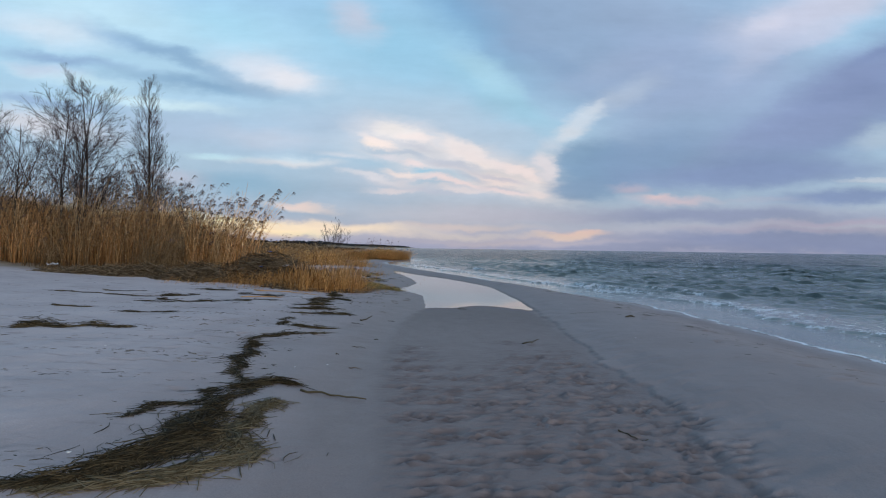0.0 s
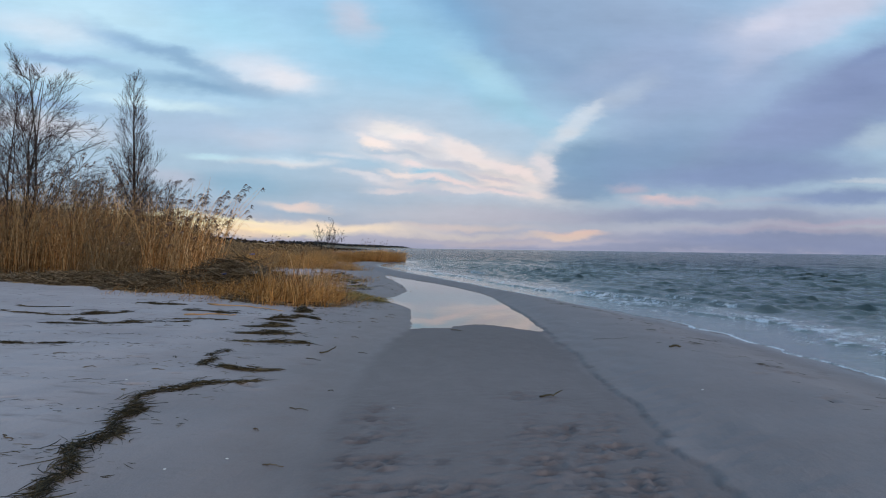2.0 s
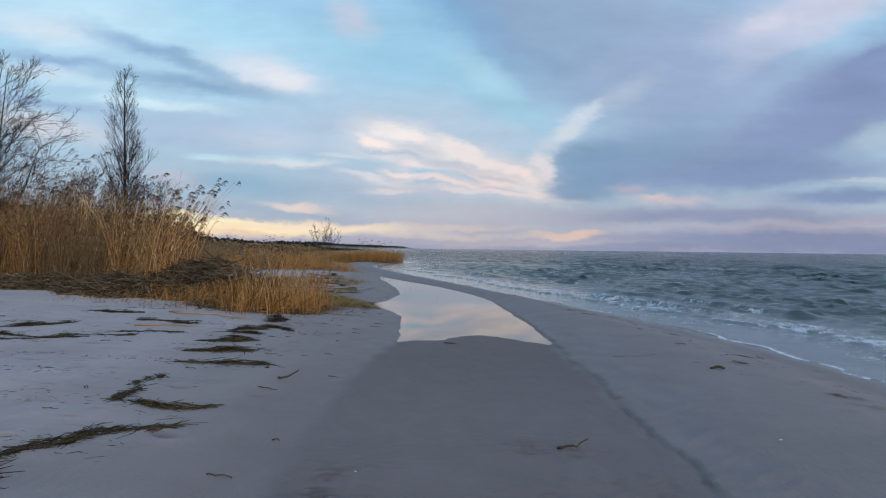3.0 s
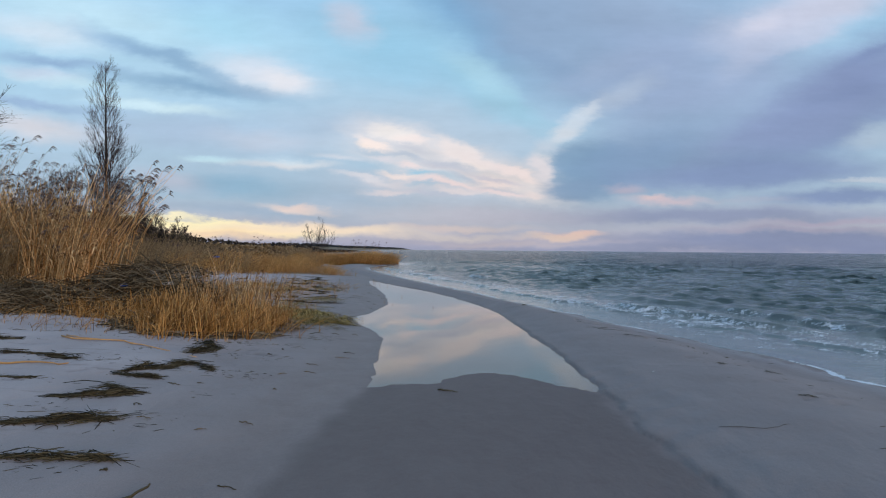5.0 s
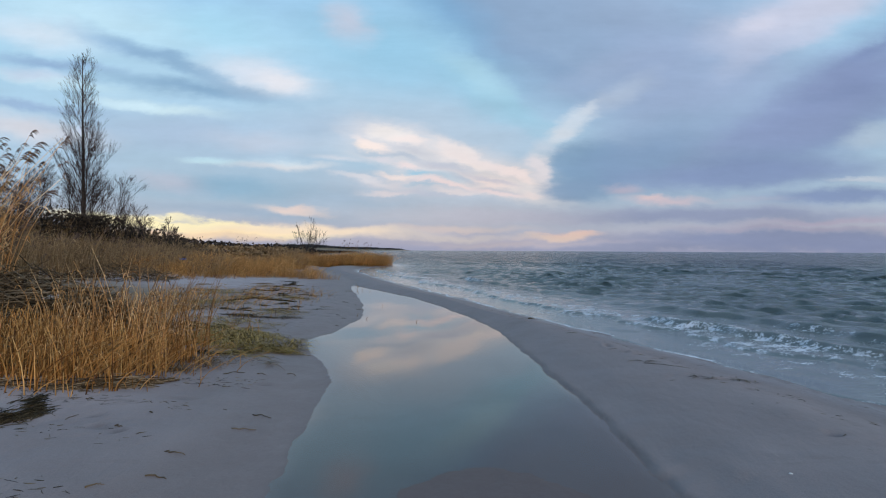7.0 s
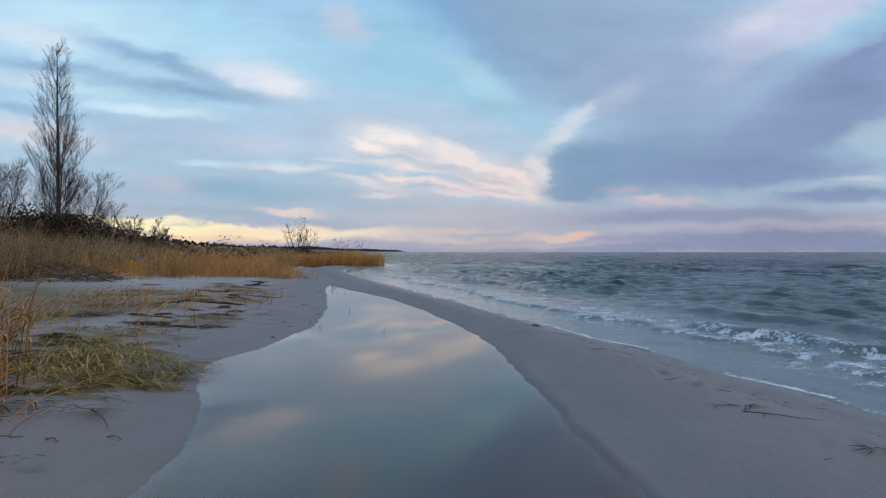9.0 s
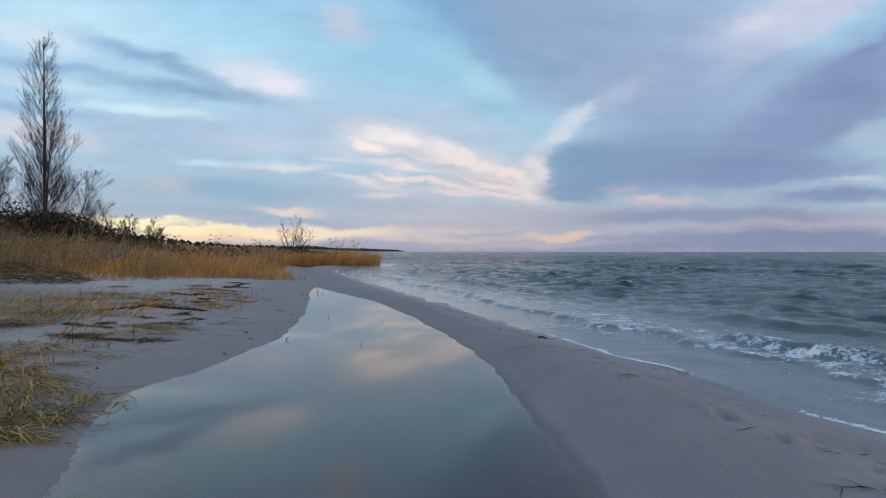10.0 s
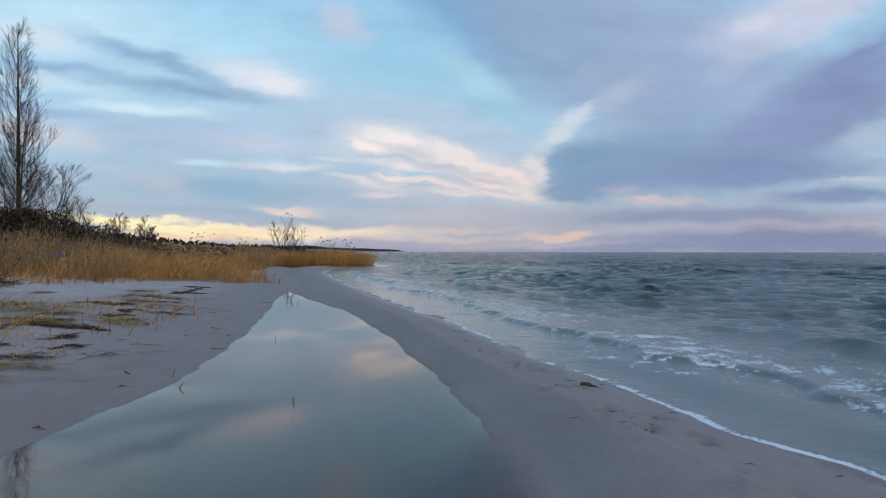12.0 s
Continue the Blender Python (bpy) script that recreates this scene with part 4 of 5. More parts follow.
plant(edge, [(-6.15, 16.5), (-6.5, 17.0), (-6.0, 16.15), (-6.9, 17.6), (-5.65, 16.2)], "tall reed bed")
# brown bed further along
brown = [reed_clump("brown_reed_clump", 80, 0.55, (0.6, 1.35), 0.08, 0.06, (1, 3), REED_DULL, "dull brown standing reeds before the dune") for i in range(3)]
plant(brown, spots_in(60, lambda x, y: x < -11.5 - 0.35 * (y - 29) or (y < 27 and x < -9.5), -20, -9, 23, 37, 0.6), "brown reed bed")
# cut stubble by the sand
def stub_front(x):
    return float(np.interp(x, [-7, -5.2, -4.5, -3.9, -3.3, -2.8, -2.3, -1.5], [15.9, 15.1, 14.9, 14.0, 13.6, 13.6, 14.0, 14.6]))


stub = [reed_clump("short_reed_clump", 44, 0.24, (0.12, 0.54), 0.03, 0.0, (0, 1), REED_GOLD, "upright broken orange reed stalks in the sand", 0.0046, 0.06, 0.09) for i in range(4)]
plant(stub, spots_in(36, lambda x, y: y > stub_front(x) + 0.35 and y < stub_front(x) + 1.25, -3.9, -2.45, 13.5, 16.2, 0.20), "reed stubble", size=(0.4, 1.15))
pale = [reed_clump("pale_reed_clump", 26, 0.30, (0.5, 1.05), 0.08, 0.0, (1, 3), REED, "knee-high pale straw reeds behind the stubble", 0.0042, 0.05, 0.12) for i in range(2)]
plant(pale, spots_in(11, lambda x, y: y > stub_front(x) + 1.0, -3.9, -2.5, 14.6, 16.0, 0.3), "reed stubble", size=(0.7, 1.05))
cut = [reed_clump("short_reed_clump", 55, 0.30, (0.08, 0.44), 0.05, 0.0, (0, 1), REED_GOLD, "short broken orange reed stubble in the sand", 0.0044, 0.22, 0.18) for i in range(4)]
plant(cut, spots_in(80, lambda x, y: y > stub_front(x) + 0.15 and y < stub_front(x) + 1.5 and 0.8 * math.sin(2.3 * x - 3 * y) + rng.uniform(-1, 1) > -0.8, -7.2, -2.5, 13.5, 17.2, 0.23), "reed stubble", size=(0.6, 1.15))
gone = [reed_clump("brown_reed_clump", 36, 0.32, (0.15, 0.5), 0.10, 0.0, (0, 2), REED_DULL, "dull brown broken reeds behind the stubble", 0.0042, 0.3) for i in range(3)]
plant(gone, spots_in(34, lambda x, y: y > stub_front(x) + 1.0 and x < -4.0, -7.4, -4.0, 14.8, 17.3, 0.35), "reed stubble")
thin = [reed_clump("sparse_reed_clump", 22, 0.36, (0.05, 0.26), 0.05, 0.0, (0, 2), REED_GOLD, "sparse straw-coloured reed stalks in sand", 0.0030, 0.45, 0.3) for i in range(3)]
plant(thin, spots_in(75, lambda x, y: x < pool_left(y) - 0.75 and (y < 17.3 or x < -2.8), -6.4, -1.6, 14.0, 23.5, 0.35), "sparse reeds")
# gold meadow behind the bay, with bare sand in it
def in_meadow(x, y):
    return y > 28.6 + 0.25 * max(0, x + 8) + 0.5 * math.sin(1.7 * x) and x < pool_left(y) - 1.1 - 0.02 * (y - 30) and not (-9.2 < x < -6.0 and 33.2 < y < 38)


meadow = [reed_clump("meadow_reed_clump", 95, 0.65, (0.22, 1.0), 0.14, 0.02, (2, 4), REED_GOLD, "waist-high golden reeds along the back of the beach", 0.0045, 0.10, 0.36) for i in range(4)]
plant(meadow, spots_in(74, lambda x, y: in_meadow(x, y) and x > -9.5 + rng.uniform(-2.5, 2), -13, -4.6, 28.2, 46, 0.62), "golden reed meadow", size=(0.4, 1.05), taper=lambda x, y: float(np.interp(x, [-9, -6.5, -4.8], [1.0, 0.75, 0.4])))
rough = [reed_clump("brown_reed_clump", 85, 0.65, (0.4, 1.35), 0.12, 0.05, (2, 4), REED_DULL, "dull brown reeds in the meadow behind the beach", 0.005, 0.05, 0.24) for i in range(3)]
plant(rough, spots_in(105, lambda x, y: in_meadow(x, y) and (x < -8.5 or y > 39), -22, -6, 28.5, 48, 0.8), "golden reed meadow", size=(0.45, 1.1), taper=lambda x, y: float(np.interp(x, [-12, -8, -6], [1.0, 0.75, 0.5])))
front = [reed_clump("sparse_reed_clump", 40, 0.6, (0.08, 0.42), 0.08, 0.0, (0, 2), REED_GOLD, "thin golden grass at the meadow's sandy edge", 0.004, 0.3, 0.35) for i in range(3)]
plant(front, [(-4.8 - 0.27 * k + rng.normal(0, 0.1), 30.4 - 0.12 * k + 0.5 * math.sin(1.7 * (-4.8 - 0.27 * k)) - rng.uniform(0.2, 1.6)) for k in range(32)], "golden reed meadow", size=(0.5, 1.2))
# spit by the water
plant([reed_clump("spit_reed_clump", 120, 0.6, (0.5, 1.0), 0.16, 0.0, (1, 3), REED_GOLD, "low orange reeds on the spit beside the water", 0.005, 0.05, 0.25) for i in range(2)],
      spots_in(46, lambda x, y: x < shore(y) - 0.5 and x > shore(y) - 5.5, -12, -5, 45.5, 52.5, 0.55), "spit reeds")
plant([reed_clump("plumed_reed_clump", 16, 0.5, (1.1, 1.75), 0.25, 0.9, (1, 2), REED_DULL, "plumed reeds bending towards the sea", 0.006)],
      [(-8.6, 52.5), (-9.5, 53.5), (-7.8, 53.0), (-10.4, 52.0), (-15, 47), (-17, 45), (-13.2, 49)], "plumed reeds")


# ---- mossy turf by the pool ----
def turf_patch(x, y, rx, ry, count, tall, name="turf_patch", mat=None, label="yellow-green mossy grass mat matted with straw"):
    s = Soup()
    zc = ground_z(x, y)
    for i in range(count):
        a, d = rng.uniform(0, 6.28), math.sqrt(rng.uniform(0, 1))
        px, py = x + 1.25 * rx * d * math.cos(a), y + 1.25 * ry * d * math.sin(a)
        if 1.05 * d - 0.45 > 0.85 * patchy(px, py) + rng.normal(0, 0.10):
            continue
        h = tall * rng.uniform(0.25, 1.1) * (1.1 - 0.8 * d)
        b, n = rng.normal(0.4, 0.9) + (math.pi if rng.uniform() < 0.5 else 0), min(rng.uniform(0.06, 0.24), 0.9 * rx)
        u = np.linspace(0, 1, 4)
        xs, ys = px + math.cos(b) * n * u, py + math.sin(b) * n * u
        c = np.stack([xs - x, ys - y, ground_zs(xs, ys) - zc + 0.002 + h * (0.35 + 1.8 * u - 2.0 * u * u)], 1)
        s.blade(c, rng.uniform(0.7, 1.7) * np.array((0.0018, 0.0034, 0.0025, 0.0007)))
    ob = new(name, s.mesh(name, mat or TURF))
    ob.location = (x, y, zc)
    return tagged(ob, label, "grass", "turf patches", "stuff")


for spot in ((-2.45, 16.1, 0.75, 0.6, 4600, 0.17), (-2.05, 15.75, 0.35, 0.4, 1600, 0.06), (-2.9, 16.9, 0.6, 0.35, 1900, 0.07), (-3.2, 17.6, 0.7, 0.3, 700, 0.10),
             (-4.3, 19.8, 0.7, 0.35, 800, 0.12), (-3.4, 21.4, 0.45, 0.22, 500, 0.10), (-5.2, 22.5, 0.8, 0.3, 600, 0.10), (-2.9, 18.6, 0.5, 0.2, 400, 0.07)):
    turf_patch(*spot)
for i in range(26):
    y = rng.uniform(16.4, 25.5)
    x = float(pool_left(y)) - rng.uniform(1.0, 4.2)
    if i % 3:
        turf_patch(x, y, rng.uniform(0.2, 0.6), rng.uniform(0.12, 0.35), 300, 0.06, "straw_mat", REED_DULL, "thin flat mat of dull straw on sand")
    else:
        turf_patch(x, y, rng.uniform(0.3, 0.6), rng.uniform(0.12, 0.25), 420, 0.05)
for i in range(22):
    y = rng.uniform(15.2, 24.0)
    x = float(pool_left(y)) - rng.uniform(0.6, 2.6)
    turf_patch(x, y, rng.uniform(0.12, 0.4), rng.uniform(0.06, 0.16), 260, 0.05, "weed_clump", WRACK, "small dark clump of dried weed on sand")
for i in range(9):
    turf_patch(rng.uniform(-3.0, -1.9), rng.uniform(14.0, 15.1), rng.uniform(0.15, 0.4), rng.uniform(0.1, 0.2), 240, rng.uniform(0.05, 0.14), "straw_mat", HEAP if i % 2 else REED_DULL,
               "matted broken straw at the reed edge")

for i in range(16):
    y = rng.uniform(8.0, 18.5)
    x = float(pool_right(y)) + (float(shore(y)) - float(pool_right(y))) * rng.uniform(0.35, 0.78)
    turf_patch(x, y, rng.uniform(0.04, 0.12), rng.uniform(0.02, 0.05), 26, 0.015, "weed_clump", WRACK, "few dark scraps of weed on the wet sand bar")


# ---- wrack: strands of weed and straw washed into lines ----
def wrack_line(line, wide, count, name, label, mat=None, thick=0.0026, pile=0.03):
    s = Soup()
    pts = np.array(line)
    seg = np.r_[0, np.cumsum(np.linalg.norm(np.diff(pts, axis=0), axis=1))]
    x0, y0 = pts.mean(0)
    z0 = ground_z(x0, y0)
    for i in range(int(count * 1.9)):
        p = rng.uniform(0, seg[-1])
        beat = 0.5 + 0.5 * math.sin(p * 7 + x0 * 3 + 2 * math.sin(p * 4.3))
        if rng.uniform() > 0.45 + 0.55 * beat:
            continue
        w = np.interp(p, seg, wide) * (0.25 + 0.24 * beat)
        off = 0.06 * math.sin(p * 5.1 + y0) + 0.04 * math.sin(p * 13 + x0)
        cx = np.interp(p, seg, pts[:, 0]) + off + rng.normal(0, w) * (3.0 if rng.uniform() < 0.06 else 1.0)
        cy = np.interp(p, seg, pts[:, 1]) + rng.normal(0, w * 0.6)
        j = min(np.searchsorted(seg, p), len(pts) - 1)
        j = max(j, 1)
        a = math.atan2(*(pts[j] - pts[j - 1])[::-1]) + rng.normal(0, 0.48)
        n = rng.uniform(0.04, 0.18) * (1.9 if rng.uniform() < 0.10 else 1.0)
        u = np.linspace(-0.5, 0.5, 4)
        bend = rng.normal(0, 0.55)
        xs = cx + n * (u * math.cos(a) - bend * u * u * math.sin(a))
        ys = cy + n * (u * math.sin(a) + bend * u * u * math.cos(a))
        lift = abs(rng.normal(0, pile)) * math.exp(-((cx - np.interp(p, seg, pts[:, 0])) / (w + 0.01)) ** 2)
        zs = ground_zs(xs, ys) + 0.003 + lift + rng.uniform(0, 0.006, 4)
        s.tube(np.stack([xs - x0, ys - y0, zs - z0], 1), thick * rng.uniform(0.5, 1.4) * np.array((0.6, 1, 1, 0.5)), 3)
    ob = new(name, s.mesh(name, mat or WRACK))
    ob.location = (x0, y0, z0)
    return tagged(ob, label, "seaweed", "wrack lines", "stuff")


MAIN = "dark tangled line of washed-up weed and straw on sand"
wrack_line([(-1.62, 4.50), (-1.46, 4.60), (-1.38, 4.78), (-1.32, 5.0), (-1.24, 5.2), (-1.29, 5.47), (-1.36, 5.84)], [0.03, 0.06, 0.10, 0.15, 0.15, 0.10, 0.05], 1900, "wrack_line", MAIN, None, 0.0022, 0.03)
wrack_line([(-1.36, 5.84), (-1.43, 6.13), (-1.37, 6.27), (-1.28, 6.38), (-1.14, 6.34)], [0.04, 0.04, 0.05, 0.07, 0.02], 330, "wrack_line", MAIN, None, 0.0022, 0.02)
wrack_line([(-1.50, 6.1), (-1.57, 5.9), (-1.6, 5.72), (-1.72, 5.64), (-1.74, 5.40)], [0.03, 0.03, 0.03, 0.02, 0.02], 170, "wrack_line", MAIN, None, 0.0020, 0.012)
wrack_line([(-1.47, 6.13), (-1.58, 6.48), (-1.60, 6.72), (-1.78, 7.03), (-1.86, 7.25), (-1.94, 7.7), (-2.0, 8.15), (-1.86, 8.42), (-1.62, 8.62)], [0.03, 0.04, 0.05, 0.07, 0.06, 0.05, 0.05, 0.06, 0.03], 760, "wrack_line", MAIN, None, 0.0022, 0.018)
wrack_line([(-1.94, 8.97), (-1.74, 8.92), (-1.57, 8.97), (-1.45, 9.06)], [0.02, 0.04, 0.06, 0.02], 200, "wrack_line", MAIN, None, 0.0022, 0.02)
wrack_line([(-2.08, 9.0), (-2.17, 9.4), (-2.35, 9.8)], [0.03, 0.05, 0.02], 120, "wrack_line", MAIN, None, 0.0022, 0.012)
wrack_line([(-2.25, 10.25), (-1.95, 10.3), (-1.65, 10.32)], [0.03, 0.06, 0.02], 210, "wrack_line", MAIN, None, 0.0024, 0.02)
wrack_line([(-2.42, 10.72), (-2.25, 10.85), (-2.08, 10.95)], [0.05, 0.09, 0.05], 260, "wrack_line", MAIN, None, 0.0024, 0.025)
wrack_line([(-2.56, 11.33), (-2.40, 11.40), (-2.30, 11.48), (-2.5, 11.62)], [0.04, 0.09, 0.08, 0.03], 300, "wrack_line", MAIN, None, 0.0024, 0.025)
wrack_line([(-2.62, 12.08), (-2.54, 12.31), (-2.48, 12.5), (-2.30, 12.48), (-1.97, 12.27)], [0.04, 0.07, 0.06, 0.05, 0.02], 380, "wrack_line", MAIN, None, 0.0024, 0.022)
wrack_line([(-2.58, 12.0), (-2.37, 11.96)], [0.03, 0.04], 110, "wrack_line", MAIN, None, 0.0024, 0.015)
wrack_line([(-2.58, 12.95), (-2.57, 13.3), (-2.63, 13.6)], [0.06, 0.08, 0.06], 300, "wrack_line", MAIN, None, 0.0026, 0.03)
wrack_line([(-4.45, 7.95), (-4.3, 8.1), (-3.95, 8.05), (-3.8, 8.2), (-3.45, 8.2)], [0.05, 0.11, 0.09, 0.07, 0.01], 760, "wrack_heap", "flat dark heap of dried weed on the beach", None, 0.0026, 0.035)
for line in ([(-5.0, 11.6), (-4.85, 11.85), (-4.75, 12.2)], [(-4.75, 11.2), (-4.2, 11.05), (-3.9, 11.2)], [(-4.1, 12.6), (-3.78, 12.62), (-3.25, 12.42)], [(-5.25, 13.3), (-4.4, 13.25)]):
    wrack_line(line, [0.04] * len(line), 170, "wrack_line", "loose row of dark straw on the upper beach", None, 0.0026, 0.02)
wrack_line([(-1.42, 4.52), (-1.25, 4.62), (-1.10, 4.72), (-1.00, 4.96), (-1.02, 5.2), (-1.06, 5.5), (-1.10, 5.88)], [0.06, 0.09, 0.09, 0.07, 0.06, 0.06, 0.05], 1100, "straw_husks", "pale crumbly straw husks beside the weed line", HUSK, 0.0024, 0.012)
# shore of the bay: broken rows of dark straw
for row in range(30):
    y = rng.uniform(16.6, 28.0)
    x = float(pool_left(y)) - 1.0 - 0.035 * (y - 16) - abs(rng.normal(0, 0.45))
    n, a = rng.uniform(0.12, 0.5), rng.uniform(-0.9, 0.9)
    dx, dy = n * math.cos(a), n * math.sin(a)
    wrack_line([(x - dx, y - dy), (x - dx * 0.4, y + 0.06), (x, y)], [0.02, 0.05, 0.02], int(80 * n) + 24, "wrack_line", "short broken row of dark washed-up straw", pile=0.012)
for row in range(9):
    y = rng.uniform(9.5, 13.4)
    x = rng.uniform(-6.5, -3.2)
    n = rng.uniform(0.3, 0.8)
    wrack_line([(x - n, y), (x, y + 0.05)], [0.03, 0.03], int(70 * n) + 30, "wrack_line", "thin scattered row of dark straw", pile=0.008)
wrack_line([(-4.6, 15.0), (-3.9, 14.15), (-3.3, 13.8), (-2.7, 13.8), (-2.1, 14.2)], [0.14, 0.16, 0.16, 0.15, 0.10], 1000, "straw_litter", "dark straw litter along the reed edge", HEAP, 0.004, 0.03)
wrack_line([(-11, 17.0), (-8.2, 16.35), (-6.3, 15.9), (-4.6, 15.0)], [0.2, 0.2, 0.2, 0.15], 1300, "straw_litter", "dark straw litter along the reed edge", REED_DULL, 0.005, 0.04)


# ---- fine straw blown over the upper beach ----
def beach_scraps(name, count, x_of, y0, y1, label, mat):
    s = Soup()
    made = 0
    while made < count:
        y = rng.uniform(y0, y1)
        x = x_of(y)
        if patchy(x * 0.22, y * 0.55) + rng.normal(0, 0.2) < 0.38:
            continue
        made += 1
        a, n = rng.normal(0.2, 0.5), rng.uniform(0.012, 0.06) * (2.6 if rng.uniform() < 0.06 else 1)
        u = np.linspace(-0.5, 0.5, 3)
        xs, ys = x + n * u * math.cos(a), y + n * u * math.sin(a) + n * rng.normal(0, 0.3) * u * u
        s.tube(np.stack([xs, ys, ground_zs(xs, ys) + 0.002], 1), rng.uniform(0.0006, 0.0019) * np.array((0.6, 1, 0.5)), 3)
    return tagged(new(name, s.mesh(name, mat)), label, "straw", "blown straw", "stuff")


beach_scraps("blown_straw", 1700, lambda y: float(pool_left(y)) - 0.75 - abs(rng.normal(0, 2.4)), 4.2, 15.5, "fine dark scraps of straw blown over pale sand", WRACK)
beach_scraps("blown_straw", 1100, lambda y: float(pool_left(y)) - 0.5 - abs(rng.normal(0, 1.9)), 13.5, 27.5, "fine brown scraps of straw on the sand of the bay", HEAP)
beach_scraps("weed_specks", 240, lambda y: float(pool_right(y)) + (float(shore(y)) - float(pool_right(y))) * min(0.95, max(0.25, rng.normal(0.68, 0.15))), 5.0, 22.0, "dark specks of weed on the sand bar", WRACK)


# ---- heap of broken reeds ----
def reed_heap(x, y, rx, ry, high, count):
    s = Soup()
    zc = ground_z(x, y)
    for i in range(count):
        a, d = rng.uniform(0, 6.28), math.sqrt(rng.uniform(0, 1))
        px, py = rx * d * math.cos(a), ry * d * math.sin(a)
        z = high * (1 - d * d) * rng.uniform(0.1, 1.0)
        b, n, tilt = rng.uniform(0, 6.28), rng.uniform(0.2, 0.7), rng.normal(0.1, 0.28)
        u = np.linspace(-0.5, 0.5, 3)
        c = np.stack([px + n * u * math.cos(b), py + n * u * math.sin(b), z + n * tilt * u + rng.normal(0, 0.015, 3)], 1)
        c[:, 2] = np.maximum(c[:, 2], ground_zs(x + c[:, 0], y + c[:, 1]) - zc + 0.004)
        s.tube(c, rng.uniform(0.003, 0.008) * np.array((0.9, 1, 0.7)), 3)
    ob = new("reed_heap", s.mesh("reed_heap", HEAP))
    ob.location = (x, y, zc)
    return tagged(ob, "tangled heap of broken grey-brown reed stalks", "reed heap", "reed heaps", "stuff")


reed_heap(-4.9, 16.1, 1.5, 0.75, 0.72, 3200)
reed_heap(-7.8, 16.25, 1.2, 0.45, 0.3, 900)
reed_heap(-6.2, 15.7, 1.1, 0.5, 0.42, 1300)
reed_heap(-3.5, 14.6, 0.8, 0.4, 0.12, 450)
reed_heap(-6.6, 16.2, 1.2, 0.6, 0.35, 1100)
reed_heap(-9.0, 16.4, 1.8, 0.5, 0.25, 900)
reed_heap(-3.7, 15.9, 0.7, 0.45, 0.2, 400)
reed_heap(-9.6, 25.5, 1.6, 0.9, 0.45, 500)


# ---- trees ----
def grow(soup, twigs, p, way, length, radius, depth, spec, fine=0.0015):
    """One branch and its side branches. spec: per depth (children, spread, length share, upward pull, crook)."""
    kids, spread, share, pull, crook = spec[depth]
    steps = 6 if depth == 0 else 4 if depth == 1 else 3
    pts, d = [np.array(p)], np.array(way, float)
    for i in range(steps):
        d = d + rng.normal(0, crook, 3) + np.array((0, 0, pull))
        d /= np.linalg.norm(d)
        pts.append(pts[-1] + d * length / steps)
    pts = np.array(pts)
    t = np.linspace(0, 1, steps + 1)
    (soup if depth < 2 else twigs).tube(pts, radius * (1 - 0.82 * t) + fine, 6 if depth == 0 else 4 if depth == 1 else 3)
    if depth + 1 >= len(spec):
        return
    for k in range(kids):
        s = rng.uniform(0.18 if depth else spec[0][5] if len(spec[0]) > 5 else 0.2, 1.0)
        q = np.array([np.interp(s, t, pts[:, j]) for j in range(3)])
        j = min(int(s * steps), steps - 1)
        axis = pts[j + 1] - pts[j]
        axis /= np.linalg.norm(axis)
        side = np.cross(axis, rng.normal(0, 1, 3))
        side /= np.linalg.norm(side) + 1e-9
        a = rng.normal(spread, spread * 0.25)
        grow(soup, twigs, q, axis * math.cos(a) + side * math.sin(a), length * share * (1.12 - 0.75 * s) * rng.uniform(0.75, 1.25), radius * (1 - 0.8 * s) * 0.5 + 0.0016, depth + 1, spec, fine)


def tree(name, x, y, stems, spec, label, group="", sink=0.1, bark=None, fine=0.002, limb=0.42):
    """A bare tree: stems is a list of (lean x, lean y, length, radius)."""
    root = tagged(new(name), label, "tree" if "tree" in name or "poplar" in name else "shrub", group)
    root.location = (x, y, ground_z(x, y) - sink)
    wood, twigs = Soup(), Soup()
    clean = [tuple(s[:5]) for s in spec]
    clean[0] = tuple(spec[0])
    for lx, ly, n, r in stems:
        grow_stem(wood, twigs, (rng.normal(0, 0.05), rng.normal(0, 0.05), 0), (lx, ly, 1), n, r, clean, fine, limb)
    tagged(part("trunk", wood.mesh("trunk", bark or BARK), root), kind="stuff")
    part("crown", twigs.mesh("crown", TWIG), root, "crown of fine bare twigs")
    return root


def grow_stem(wood, twigs, p, way, n, r, spec, fine, limb):
    first = spec[0]
    low = first[5] if len(first) > 5 else 0.2
    spec0 = [first[:5]] + spec[1:]
    way = np.array(way, float) / np.linalg.norm(way)
    steps, pts, d = 9, [np.array(p, float)], way
    for i in range(steps):
        d = d + rng.normal(0, first[4], 3) + np.array((0, 0, first[3]))
        d /= np.linalg.norm(d)
        pts.append(pts[-1] + d * n / steps)
    pts = np.array(pts)
    t = np.linspace(0, 1, steps + 1)
    wood.tube(pts, r * (1 - 0.9 * t) + 0.004, 8)
    for k in range(first[0]):
        s = low + (0.98 - low) * (k + rng.uniform(0, 1)) / first[0]
        q = np.array([np.interp(s, t, pts[:, j]) for j in range(3)])
        a, turn_to = rng.normal(first[1], first[1] * 0.2), k * 2.4 + rng.normal(0, 0.4)
        way = np.array((math.cos(turn_to) * math.sin(a), math.sin(turn_to) * math.sin(a), math.cos(a)))
        reach = n * first[2] * (1.05 - 0.78 * s * s) * rng.uniform(0.7, 1.2)
        grow(wood, twigs, q, way, reach, r * (1 - 0.85 * s) * limb + 0.004, 1, spec0, fine)


